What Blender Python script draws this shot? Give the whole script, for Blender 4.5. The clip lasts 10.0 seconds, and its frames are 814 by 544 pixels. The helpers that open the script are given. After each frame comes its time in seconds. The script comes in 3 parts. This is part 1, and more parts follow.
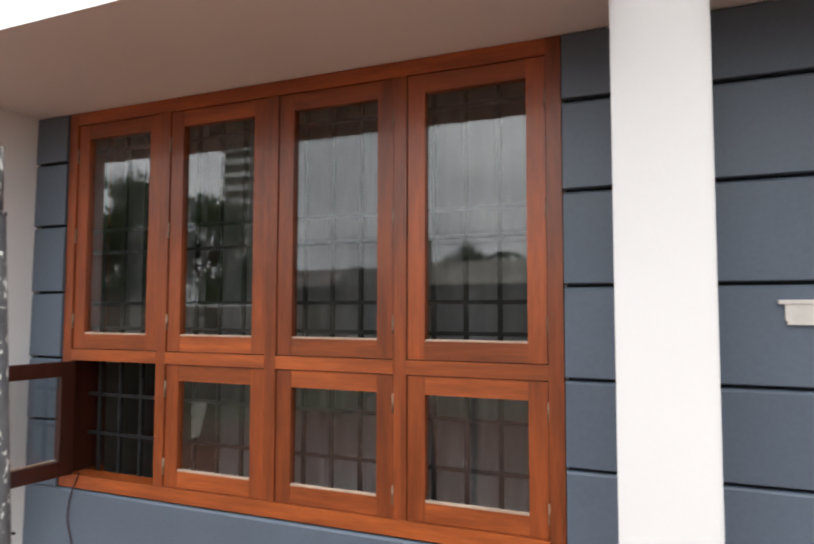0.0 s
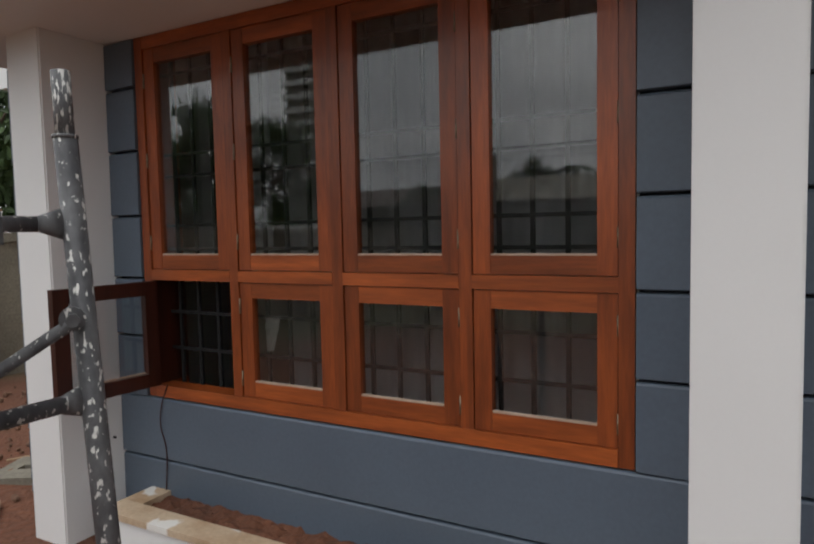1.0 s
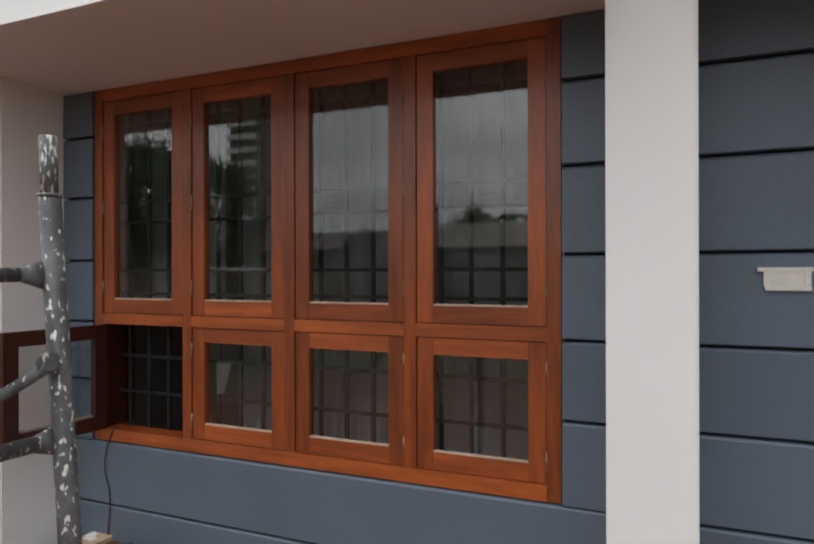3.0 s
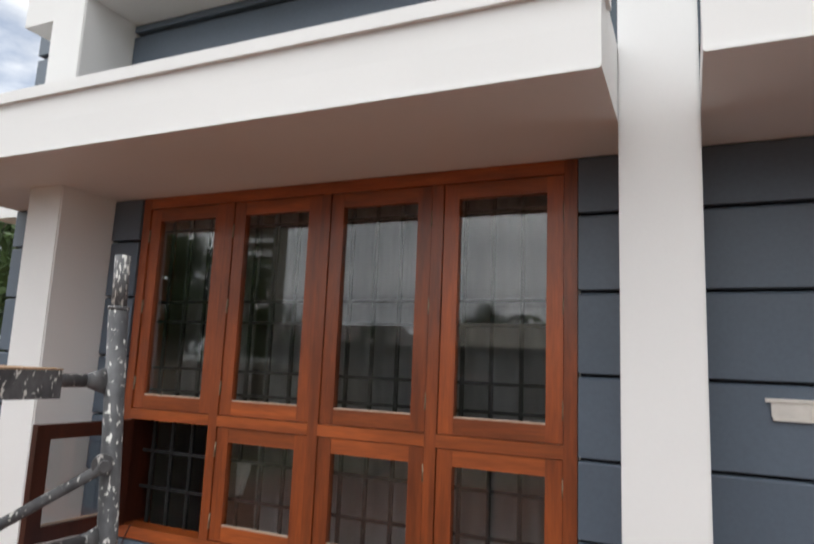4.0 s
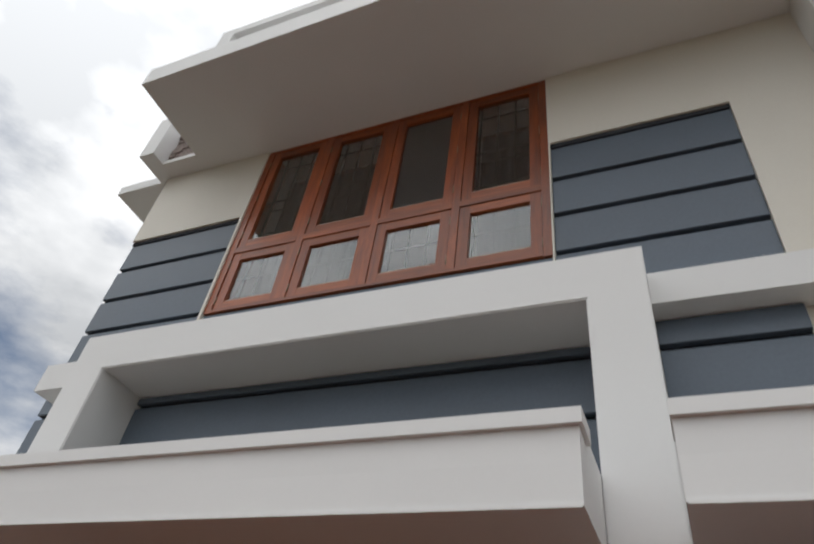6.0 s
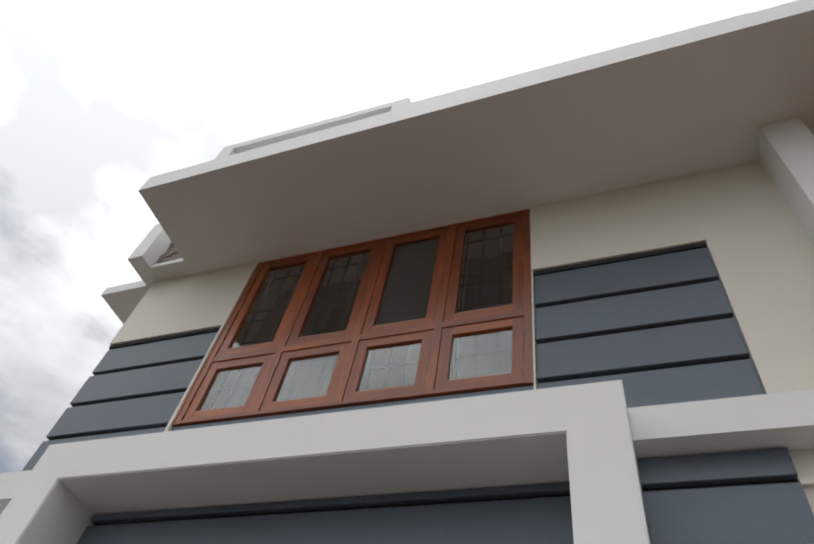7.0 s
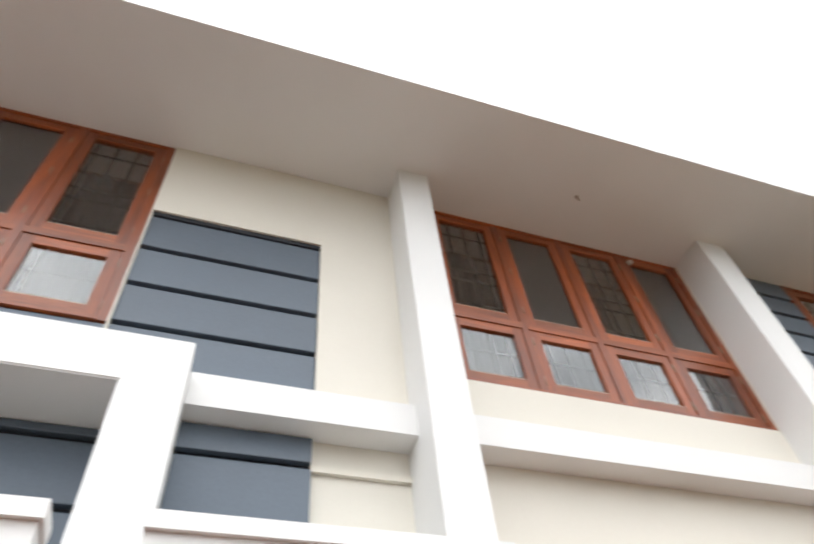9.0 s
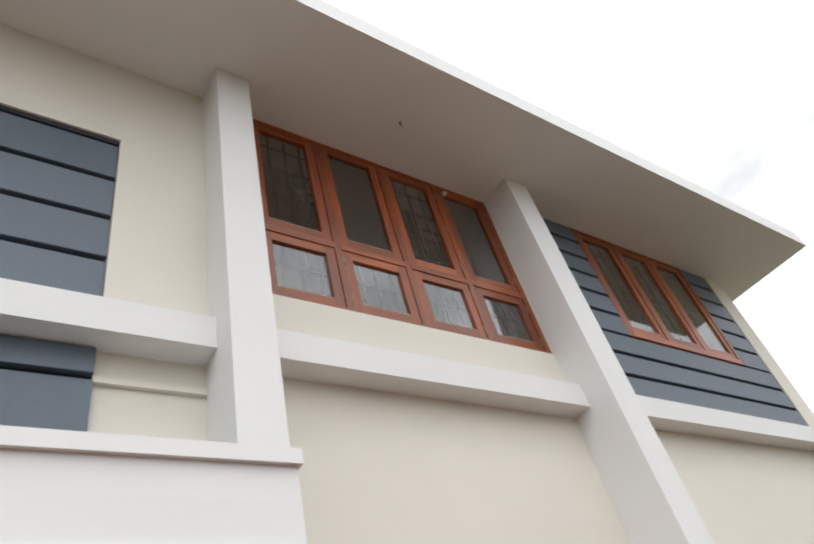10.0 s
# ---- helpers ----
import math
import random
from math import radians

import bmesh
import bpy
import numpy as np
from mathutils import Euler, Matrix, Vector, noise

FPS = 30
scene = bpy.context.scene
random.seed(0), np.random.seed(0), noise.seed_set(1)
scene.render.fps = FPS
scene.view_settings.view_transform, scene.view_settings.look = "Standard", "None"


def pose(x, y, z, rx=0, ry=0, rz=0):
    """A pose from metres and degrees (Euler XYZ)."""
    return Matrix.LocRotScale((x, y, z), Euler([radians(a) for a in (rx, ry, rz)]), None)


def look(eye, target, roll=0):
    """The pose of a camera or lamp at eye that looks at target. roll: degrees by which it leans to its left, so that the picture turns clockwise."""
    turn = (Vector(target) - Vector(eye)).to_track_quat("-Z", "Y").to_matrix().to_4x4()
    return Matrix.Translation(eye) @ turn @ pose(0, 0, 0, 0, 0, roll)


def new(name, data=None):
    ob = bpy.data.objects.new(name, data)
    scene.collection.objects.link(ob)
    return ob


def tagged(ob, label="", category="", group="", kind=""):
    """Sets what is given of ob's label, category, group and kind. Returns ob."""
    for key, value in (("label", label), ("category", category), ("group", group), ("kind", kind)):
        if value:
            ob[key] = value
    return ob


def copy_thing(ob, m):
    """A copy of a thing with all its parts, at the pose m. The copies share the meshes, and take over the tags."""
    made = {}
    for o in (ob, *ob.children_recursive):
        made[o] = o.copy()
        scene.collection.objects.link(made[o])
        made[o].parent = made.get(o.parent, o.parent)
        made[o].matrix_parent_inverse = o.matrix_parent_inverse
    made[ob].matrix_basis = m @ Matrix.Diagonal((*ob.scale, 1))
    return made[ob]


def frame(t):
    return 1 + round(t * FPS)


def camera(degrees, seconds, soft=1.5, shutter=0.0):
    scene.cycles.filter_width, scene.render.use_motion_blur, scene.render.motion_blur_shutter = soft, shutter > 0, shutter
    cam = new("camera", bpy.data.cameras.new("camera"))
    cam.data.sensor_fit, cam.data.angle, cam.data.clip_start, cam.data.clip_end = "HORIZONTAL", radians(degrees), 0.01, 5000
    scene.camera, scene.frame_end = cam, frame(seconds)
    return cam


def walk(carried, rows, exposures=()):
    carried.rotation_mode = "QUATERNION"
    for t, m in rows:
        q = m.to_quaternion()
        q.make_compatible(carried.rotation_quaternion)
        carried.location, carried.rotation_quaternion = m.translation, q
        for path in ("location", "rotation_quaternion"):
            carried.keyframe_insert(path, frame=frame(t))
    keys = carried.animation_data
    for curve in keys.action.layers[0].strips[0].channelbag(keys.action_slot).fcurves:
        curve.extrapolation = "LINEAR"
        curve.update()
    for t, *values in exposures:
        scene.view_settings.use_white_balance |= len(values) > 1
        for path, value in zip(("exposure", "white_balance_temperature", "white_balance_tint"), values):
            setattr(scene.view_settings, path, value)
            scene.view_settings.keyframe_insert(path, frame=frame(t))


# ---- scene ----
cam = camera(65.5, 10.0, soft=2.0, shutter=0.3)
PATH = [
    (0, (0.314, -2.03, 1.407), (-0.456, -0.188, 1.528), 0.1),
    (0.5, (0.307, -2.025, 1.39), (-0.632, -0.259, 1.42), -0.1),
    (1, (0.311, -2.014, 1.394), (-0.647, -0.263, 1.261), -1.2),
    (1.5, (0.335, -2.007, 1.383), (-0.636, -0.278, 1.128), -1.0),
    (2, (0.367, -2.006, 1.391), (-0.683, -0.33, 1.087), -3.4),
    (2.5, (0.377, -2.088, 1.437), (-0.53, -0.311, 1.294), -2.1),
    (2.7, (0.371, -2.133, 1.417), (-0.442, -0.308, 1.338), -1.2),
    (3.8, (0.375, -2.323, 1.477), (-0.423, -0.502, 1.696), 2.0),
    (4, (0.378, -2.353, 1.486), (-0.439, -0.552, 1.785), 2.4),
    (4.5, (0.407, -2.312, 1.566), (-0.397, -0.578, 2.157), 3.8),
    (5, (0.404, -2.331, 1.587), (-0.389, -0.696, 2.424), 5.9),
    (5.5, (0.406, -2.343, 1.602), (-0.371, -0.889, 2.733), 7.3),
    (6, (0.421, -2.357, 1.621), (-0.278, -1.023, 2.936), 9.1),
    (6.2, (0.437, -2.365, 1.637), (-0.256, -1.088, 3.011), 10.6),
    (7.3, (0.446, -2.383, 1.671), (-0.123, -1.294, 3.249), 12.8),
    (7.5, (0.443, -2.392, 1.675), (-0.109, -1.272, 3.237), 12.4),
    (8, (0.447, -2.37, 1.655), (0.103, -1.104, 3.165), 7.8),
    (8.2, (0.444, -2.339, 1.642), (0.291, -1.056, 3.169), 5.2),
    (8.5, (0.48, -2.354, 1.642), (0.613, -1.121, 3.211), 0.1),
    (8.7, (0.493, -2.374, 1.662), (0.768, -1.171, 3.236), -2.1),
    (9, (0.493, -2.34, 1.676), (1.02, -1.164, 3.206), -7.1),
    (9.2, (0.497, -2.33, 1.678), (1.236, -1.21, 3.161), -12.7),
    (9.5, (0.527, -2.336, 1.699), (1.423, -1.181, 3.064), -14.1),
    (10, (0.568, -2.312, 1.665), (1.636, -1.21, 2.947), -16.9),
]
EXPOSURE = [(0, 0.90), (0.5, -0.07), (1, -0.20), (2, -0.16), (2.5, -0.11), (2.7, -0.03), (3.8, 0.40), (4, 0.40), (4.5, 0.42), (5, 0.27), (5.5, -0.25), (6, -0.38), (7.5, -0.40), (8, -0.60), (8.2, -0.70), (8.5, 0.15), (8.7, 0.80), (9, 0.88), (9.2, 0.64), (9.5, 0.36), (10, 0.34)]
walk(cam, [(t, look(eye, target, roll)) for t, eye, target, roll in PATH], EXPOSURE)

# ---- world, sun ----
world = bpy.data.worlds.new("world")
scene.world = world
world.use_nodes = True
wn, wl = world.node_tree.nodes, world.node_tree.links
wn.clear()
w_out = wn.new("ShaderNodeOutputWorld")
w_bg = wn.new("ShaderNodeBackground")
w_sky = wn.new("ShaderNodeTexSky")
w_sky.sky_type, w_sky.sun_disc = "NISHITA", False
w_sky.sun_elevation, w_sky.sun_rotation = radians(68), radians(200)
w_gain = wn.new("ShaderNodeVectorMath")
w_gain.operation = "SCALE"
w_gain.inputs["Scale"].default_value = 0.10
w_co = wn.new("ShaderNodeTexCoord")
w_map = wn.new("ShaderNodeMapping")
w_map.inputs["Scale"].default_value = (1.0, 1.0, 2.2)
w_map.inputs["Location"].default_value = (0.35, 0.2, 0.1)
w_n1 = wn.new("ShaderNodeTexNoise")
w_n1.inputs["Scale"].default_value, w_n1.inputs["Detail"].default_value, w_n1.inputs["Roughness"].default_value = 1.7, 8, 0.55
w_r1 = wn.new("ShaderNodeValToRGB")
w_r1.color_ramp.elements[0].position, w_r1.color_ramp.elements[1].position = 0.36, 0.50
w_n2 = wn.new("ShaderNodeTexNoise")
w_n2.inputs["Scale"].default_value, w_n2.inputs["Detail"].default_value = 4.2, 8
w_r2 = wn.new("ShaderNodeValToRGB")
w_r2.color_ramp.elements[0].position, w_r2.color_ramp.elements[1].position = 0.38, 0.63
w_r2.color_ramp.elements[0].color, w_r2.color_ramp.elements[1].color = (0.72, 0.74, 0.765, 1), (1.16, 1.17, 1.18, 1)
# the cloud opens towards the low north-western sky
w_dot = wn.new("ShaderNodeVectorMath")
w_dot.operation = "DOT_PRODUCT"
w_dot.inputs[1].default_value = (-0.815, 0.397, 0.42)
w_span = wn.new("ShaderNodeMapRange")
w_span.inputs["From Min"].default_value, w_span.inputs["From Max"].default_value = 0.80, 0.99
w_span.inputs["To Min"].default_value, w_span.inputs["To Max"].default_value = 0.22, -0.07
w_add = wn.new("ShaderNodeMath")
# an overcast sky is brighter overhead than at the horizon
w_up, w_lift, w_cloud = wn.new("ShaderNodeSeparateXYZ"), wn.new("ShaderNodeMapRange"), wn.new("ShaderNodeVectorMath")
w_lift.inputs["From Min"].default_value, w_lift.inputs["From Max"].default_value = 0.0, 1.0
w_lift.inputs["To Min"].default_value, w_lift.inputs["To Max"].default_value = 0.86, 1.05
w_cloud.operation = "SCALE"
# thin cloud glows round the hidden sun
w_sun, w_glow, w_both = wn.new("ShaderNodeVectorMath"), wn.new("ShaderNodeMapRange"), wn.new("ShaderNodeMath")
w_sun.operation, w_both.operation = "DOT_PRODUCT", "MULTIPLY"
w_sun.inputs[1].default_value = (-0.178, -0.324, 0.931)
w_glow.inputs["From Min"].default_value, w_glow.inputs["From Max"].default_value = 0.35, 1.0
w_glow.inputs["To Min"].default_value, w_glow.inputs["To Max"].default_value = 1.0, 2.1
w_mix = wn.new("ShaderNodeMix")
w_mix.data_type = "RGBA"
for a, b in ((w_co.outputs["Generated"], w_map.inputs["Vector"]), (w_map.outputs[0], w_n1.inputs["Vector"]), (w_map.outputs[0], w_n2.inputs["Vector"]),
             (w_co.outputs["Generated"], w_dot.inputs[0]), (w_dot.outputs["Value"], w_span.inputs["Value"]), (w_n1.outputs["Fac"], w_add.inputs[0]),
             (w_span.outputs[0], w_add.inputs[1]), (w_add.outputs[0], w_r1.inputs[0]), (w_n2.outputs["Fac"], w_r2.inputs[0]), (w_sky.outputs[0], w_gain.inputs[0]),
             (w_r1.outputs[0], w_mix.inputs["Factor"]), (w_gain.outputs[0], w_mix.inputs["A"]), (w_co.outputs["Generated"], w_up.inputs[0]), (w_up.outputs["Z"], w_lift.inputs["Value"]), (w_r2.outputs[0], w_cloud.inputs[0]),
             (w_co.outputs["Generated"], w_sun.inputs[0]), (w_sun.outputs["Value"], w_glow.inputs["Value"]), (w_lift.outputs[0], w_both.inputs[0]), (w_glow.outputs[0], w_both.inputs[1]), (w_both.outputs[0], w_cloud.inputs["Scale"]), (w_cloud.outputs[0], w_mix.inputs["B"]),
             (w_mix.outputs["Result"], w_bg.inputs["Color"]), (w_bg.outputs[0], w_out.inputs["Surface"])):
    wl.new(a, b)
w_bg.inputs["Strength"].default_value = 1.0

sun = new("sun", bpy.data.lights.new("sun", "SUN"))
sun.data.energy, sun.data.angle, sun.data.color = 0.5, radians(26), (1.0, 0.98, 0.95)
sun.matrix_world = look((-4.4, -8.0, 25), (0, 0, 2))


# ---- materials ----
def mat(name, color, rough=0.6, metal=0.0, vary=0.12, scale=3.0, grain=60.0, bump=0.15, dist=0.002, stretch=(1, 1, 1), dark=None, spread=0.0, coat=0.0, stain=None):
    """A surface with broad patches, a fine grain and a fine relief."""
    m = bpy.data.materials.new(name)
    m.use_nodes = True
    n, k = m.node_tree.nodes, m.node_tree.links
    p = n["Principled BSDF"]
    co = n.new("ShaderNodeTexCoord")
    mp = n.new("ShaderNodeMapping")
    mp.inputs["Scale"].default_value = stretch
    k.new(co.outputs["Object"], mp.inputs["Vector"])
    info = n.new("ShaderNodeObjectInfo")
    shift = n.new("ShaderNodeVectorMath")
    shift.operation = "MULTIPLY_ADD"
    k.new(info.outputs["Random"], shift.inputs[0])
    shift.inputs[1].default_value = (7.0, 5.0, 9.0)
    k.new(mp.outputs[0], shift.inputs[2])
    big, fine = n.new("ShaderNodeTexNoise"), n.new("ShaderNodeTexNoise")
    big.inputs["Scale"].default_value, big.inputs["Detail"].default_value = scale, 5
    fine.inputs["Scale"].default_value, fine.inputs["Detail"].default_value = grain, 4
    for t in (big, fine):
        k.new(shift.outputs[0], t.inputs["Vector"])
    dark = dark or tuple(c * (1 - 2.2 * vary) for c in color)
    ramp = n.new("ShaderNodeValToRGB")
    ramp.color_ramp.elements[0].position, ramp.color_ramp.elements[1].position = 0.3, 0.68
    ramp.color_ramp.elements[0].color, ramp.color_ramp.elements[1].color = (*dark, 1), (*color, 1)
    k.new(big.outputs["Fac"], ramp.inputs[0])
    over = n.new("ShaderNodeMix")
    over.data_type, over.blend_type = "RGBA", "OVERLAY"
    over.inputs["Factor"].default_value = min(1.0, vary * 2.0)
    k.new(ramp.outputs[0], over.inputs["A"])
    k.new(fine.outputs["Fac"], over.inputs["B"])
    last = over.outputs["Result"]
    if stain:
        spots = n.new("ShaderNodeTexNoise")
        spots.inputs["Scale"].default_value, spots.inputs["Detail"].default_value = stain[1], 6
        k.new(shift.outputs[0], spots.inputs["Vector"])
        cut = n.new("ShaderNodeValToRGB")
        cut.color_ramp.elements[0].position, cut.color_ramp.elements[1].position = stain[2], stain[2] + 0.04
        k.new(spots.outputs["Fac"], cut.inputs[0])
        mx = n.new("ShaderNodeMix")
        mx.data_type = "RGBA"
        k.new(cut.outputs[0], mx.inputs["Factor"])
        k.new(last, mx.inputs["A"])
        mx.inputs["B"].default_value = (*stain[0], 1)
        last = mx.outputs["Result"]
    if spread:
        hsv = n.new("ShaderNodeHueSaturation")
        span = n.new("ShaderNodeMapRange")
        span.inputs["To Min"].default_value, span.inputs["To Max"].default_value = 1 - spread, 1 + spread
        k.new(info.outputs["Random"], span.inputs["Value"])
        k.new(span.outputs[0], hsv.inputs["Value"])
        k.new(last, hsv.inputs["Color"])
        last = hsv.outputs[0]
    k.new(last, p.inputs["Base Color"])
    rr = n.new("ShaderNodeMapRange")
    rr.inputs["To Min"].default_value, rr.inputs["To Max"].default_value = max(0.04, rough - 0.09), min(1, rough + 0.09)
    k.new(big.outputs["Fac"], rr.inputs["Value"])
    k.new(rr.outputs[0], p.inputs["Roughness"])
    p.inputs["Metallic"].default_value = metal
    p.inputs["Coat Weight"].default_value = coat
    p.inputs["Coat Roughness"].default_value = 0.18
    bp = n.new("ShaderNodeBump")
    bp.inputs["Strength"].default_value, bp.inputs["Distance"].default_value = bump, dist
    k.new(fine.outputs["Fac"], bp.inputs["Height"])
    k.new(bp.outputs[0], p.inputs["Normal"])
    return m


def glass_material(name, tint, normal_gloss):
    """Thin window glass: clear, with mirror gloss that grows towards grazing views."""
    m = bpy.data.materials.new(name)
    m.use_nodes = True
    n, k = m.node_tree.nodes, m.node_tree.links
    n.clear()
    out, mixer = n.new("ShaderNodeOutputMaterial"), n.new("ShaderNodeMixShader")
    clear, gloss, face = n.new("ShaderNodeBsdfTransparent"), n.new("ShaderNodeBsdfGlossy"), n.new("ShaderNodeLayerWeight")
    clear.inputs["Color"].default_value = (*tint, 1)
    gloss.inputs["Roughness"].default_value = 0.0
    face.inputs["Blend"].default_value = 0.5
    power, share = n.new("ShaderNodeMath"), n.new("ShaderNodeMapRange")
    power.operation = "POWER"
    power.inputs[1].default_value = 3.2
    share.inputs["To Min"].default_value, share.inputs["To Max"].default_value = normal_gloss, 1.0
    k.new(face.outputs["Facing"], power.inputs[0])
    k.new(power.outputs[0], share.inputs["Value"])
    k.new(share.outputs[0], mixer.inputs[0])
    k.new(clear.outputs[0], mixer.inputs[1])
    k.new(gloss.outputs[0], mixer.inputs[2])
    k.new(mixer.outputs[0], out.inputs["Surface"])
    return m


M_WHITE = mat("white_paint", (0.80, 0.80, 0.795), 0.55, vary=0.02, scale=1.3, grain=90, bump=0.12, dist=0.0015)
M_CREAM = mat("cream_paint", (0.77, 0.735, 0.655), 0.6, vary=0.03, scale=1.1, grain=80, bump=0.15, dist=0.0015)
M_SLATE = mat("slate_blue_paint", (0.108, 0.140, 0.182), 0.42, vary=0.06, scale=1.6, grain=70, bump=0.1, dist=0.001, spread=0.05)
M_GAP = mat("dark_joint", (0.02, 0.024, 0.032), 0.8, vary=0.1)
M_WOOD_V = mat("varnished_teak_upright", (0.335, 0.074, 0.015), 0.38, vary=0.2, scale=5, grain=26, bump=0.1, dist=0.001, stretch=(5, 5, 0.5), dark=(0.18, 0.040, 0.011), spread=0.24, coat=0.22)
M_WOOD_H = mat("varnished_teak_level", (0.385, 0.090, 0.019), 0.38, vary=0.2, scale=5, grain=26, bump=0.1, dist=0.001, stretch=(0.5, 5, 5), dark=(0.20, 0.046, 0.012), spread=0.26, coat=0.22)
M_WOOD_DARK = mat("dark_teak", (0.05, 0.011, 0.005), 0.4, vary=0.2, scale=5, grain=26, stretch=(5, 5, 0.5), spread=0.1, coat=0.3)
M_IRON = mat("black_iron", (0.008, 0.008, 0.009), 0.85, metal=0.0, vary=0.1, scale=8)
M_STEEL = mat("hinge_steel", (0.34, 0.27, 0.19), 0.5, metal=0.8, vary=0.15, scale=30)
M_GLASS = glass_material("window_glass", (0.90, 0.91, 0.91), 0.075)
M_SCREEN = mat("dark_insect_mesh", (0.022, 0.021, 0.023), 0.75, vary=0.12, scale=5, grain=160, bump=0.2)
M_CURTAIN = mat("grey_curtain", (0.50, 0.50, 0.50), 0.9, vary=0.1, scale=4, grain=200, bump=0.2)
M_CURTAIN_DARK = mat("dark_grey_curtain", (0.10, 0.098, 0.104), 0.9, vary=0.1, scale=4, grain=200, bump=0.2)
# the darkness of the unlit rooms is put into this plaster colour
M_ROOM = mat("shaded_room_plaster", (0.14, 0.135, 0.135), 0.9, vary=0.12)
M_SOIL = mat("red_soil", (0.175, 0.069, 0.036), 0.95, vary=0.25, scale=1.2, grain=22, bump=0.9, dist=0.03, dark=(0.085, 0.033, 0.018))


def ground_material():
    """Red soil round the house that gives way to dry grass some metres out."""
    m = M_SOIL.copy()
    m.name = "soil_and_grass"
    n, k = m.node_tree.nodes, m.node_tree.links
    p = n["Principled BSDF"]
    soil = p.inputs["Base Color"].links[0].from_socket
    co, ln, ad, nz = n.new("ShaderNodeTexCoord"), n.new("ShaderNodeVectorMath"), n.new("ShaderNodeMath"), n.new("ShaderNodeTexNoise")
    ln.operation, ad.operation = "LENGTH", "MULTIPLY_ADD"
    nz.inputs["Scale"].default_value, nz.inputs["Detail"].default_value = 0.5, 6
    ad.inputs[1].default_value = 9.0
    span, mx = n.new("ShaderNodeMapRange"), n.new("ShaderNodeMix")
    span.inputs["From Min"].default_value, span.inputs["From Max"].default_value = 10, 13
    mx.data_type = "RGBA"
    mx.inputs["B"].default_value = (0.095, 0.088, 0.05, 1)
    k.new(co.outputs["Object"], ln.inputs[0])
    k.new(co.outputs["Object"], nz.inputs["Vector"])
    k.new(nz.outputs["Fac"], ad.inputs[0])
    k.new(ln.outputs["Value"], ad.inputs[2])
    k.new(ad.outputs[0], span.inputs["Value"])
    k.new(span.outputs[0], mx.inputs["Factor"])
    k.new(soil, mx.inputs["A"])
    k.new(mx.outputs["Result"], p.inputs["Base Color"])
    return m


M_GROUND = ground_material()
M_CONCRETE = mat("old_concrete", (0.30, 0.275, 0.22), 0.9, vary=0.2, scale=1.4, grain=40, bump=0.4, dist=0.004, dark=(0.13, 0.115, 0.09))
M_PIPE = mat("paint_spattered_steel", (0.125, 0.125, 0.13), 0.55, metal=0.15, vary=0.26, scale=14, grain=60, bump=0.5, dist=0.002, stretch=(1, 1, 0.55), dark=(0.045, 0.045, 0.05), stain=((0.62, 0.61, 0.58), 80, 0.595))
M_CAKED = mat("paint_caked_steel", (0.15, 0.15, 0.155), 0.65, metal=0.2, vary=0.25, scale=14, grain=80, bump=0.9, dist=0.003, stretch=(1.6, 1.6, 0.4), dark=(0.06, 0.06, 0.065), stain=((0.60, 0.59, 0.56), 95, 0.535))
M_PLANK = mat("raw_plank", (0.42, 0.27, 0.16), 0.8, vary=0.2, scale=4, grain=30, bump=0.4, stretch=(0.6, 5, 5))
M_STONE = mat("pale_curb_stone", (0.58, 0.46, 0.33), 0.75, vary=0.12, scale=5, grain=50, bump=0.4, dark=(0.40, 0.26, 0.15), stain=((0.74, 0.72, 0.68), 6, 0.55))
M_BRICK = mat("rubble_brick", (0.36, 0.29, 0.26), 0.9, vary=0.3, scale=22, grain=60, bump=0.8, dist=0.01, dark=(0.17, 0.14, 0.13))
M_LEAF = mat("foliage", (0.075, 0.125, 0.035), 0.6, vary=0.3, scale=1.5, grain=15, dark=(0.018, 0.036, 0.012), spread=0.2)
M_BARK = mat("bark", (0.14, 0.10, 0.07), 0.9, vary=0.25, scale=5, grain=30, bump=0.8, dist=0.01)
M_PORCELAIN = mat("white_porcelain", (0.74, 0.71, 0.66), 0.4, vary=0.06, scale=20)
# putty tone, made paler for the sky light on the rail tops
M_LIT_PUTTY = mat("lit_glazing_putty", (0.56, 0.43, 0.33), 0.7, vary=0.12, scale=12)
M_DARK_WALL = mat("dark_wall_plaster", (0.085, 0.085, 0.065), 0.95, vary=0.3, scale=1.0, grain=20, dark=(0.03, 0.034, 0.022))
M_CABLE = mat("dark_cable", (0.05, 0.016, 0.016), 0.6, vary=0.1)
M_TILE = mat("faded_roof_tiles", (0.17, 0.14, 0.12), 0.85, vary=0.2, scale=3)


# ---- mesh helpers ----
def box(bm, x0, x1, y0, y1, z0, z1):
    v = [bm.verts.new((x, y, z)) for z in (z0, z1) for y in (y0, y1) for x in (x0, x1)]
    for f in ((0, 2, 3, 1), (4, 5, 7, 6), (0, 1, 5, 4), (2, 6, 7, 3), (0, 4, 6, 2), (1, 3, 7, 5)):
        bm.faces.new([v[i] for i in f])
    return v


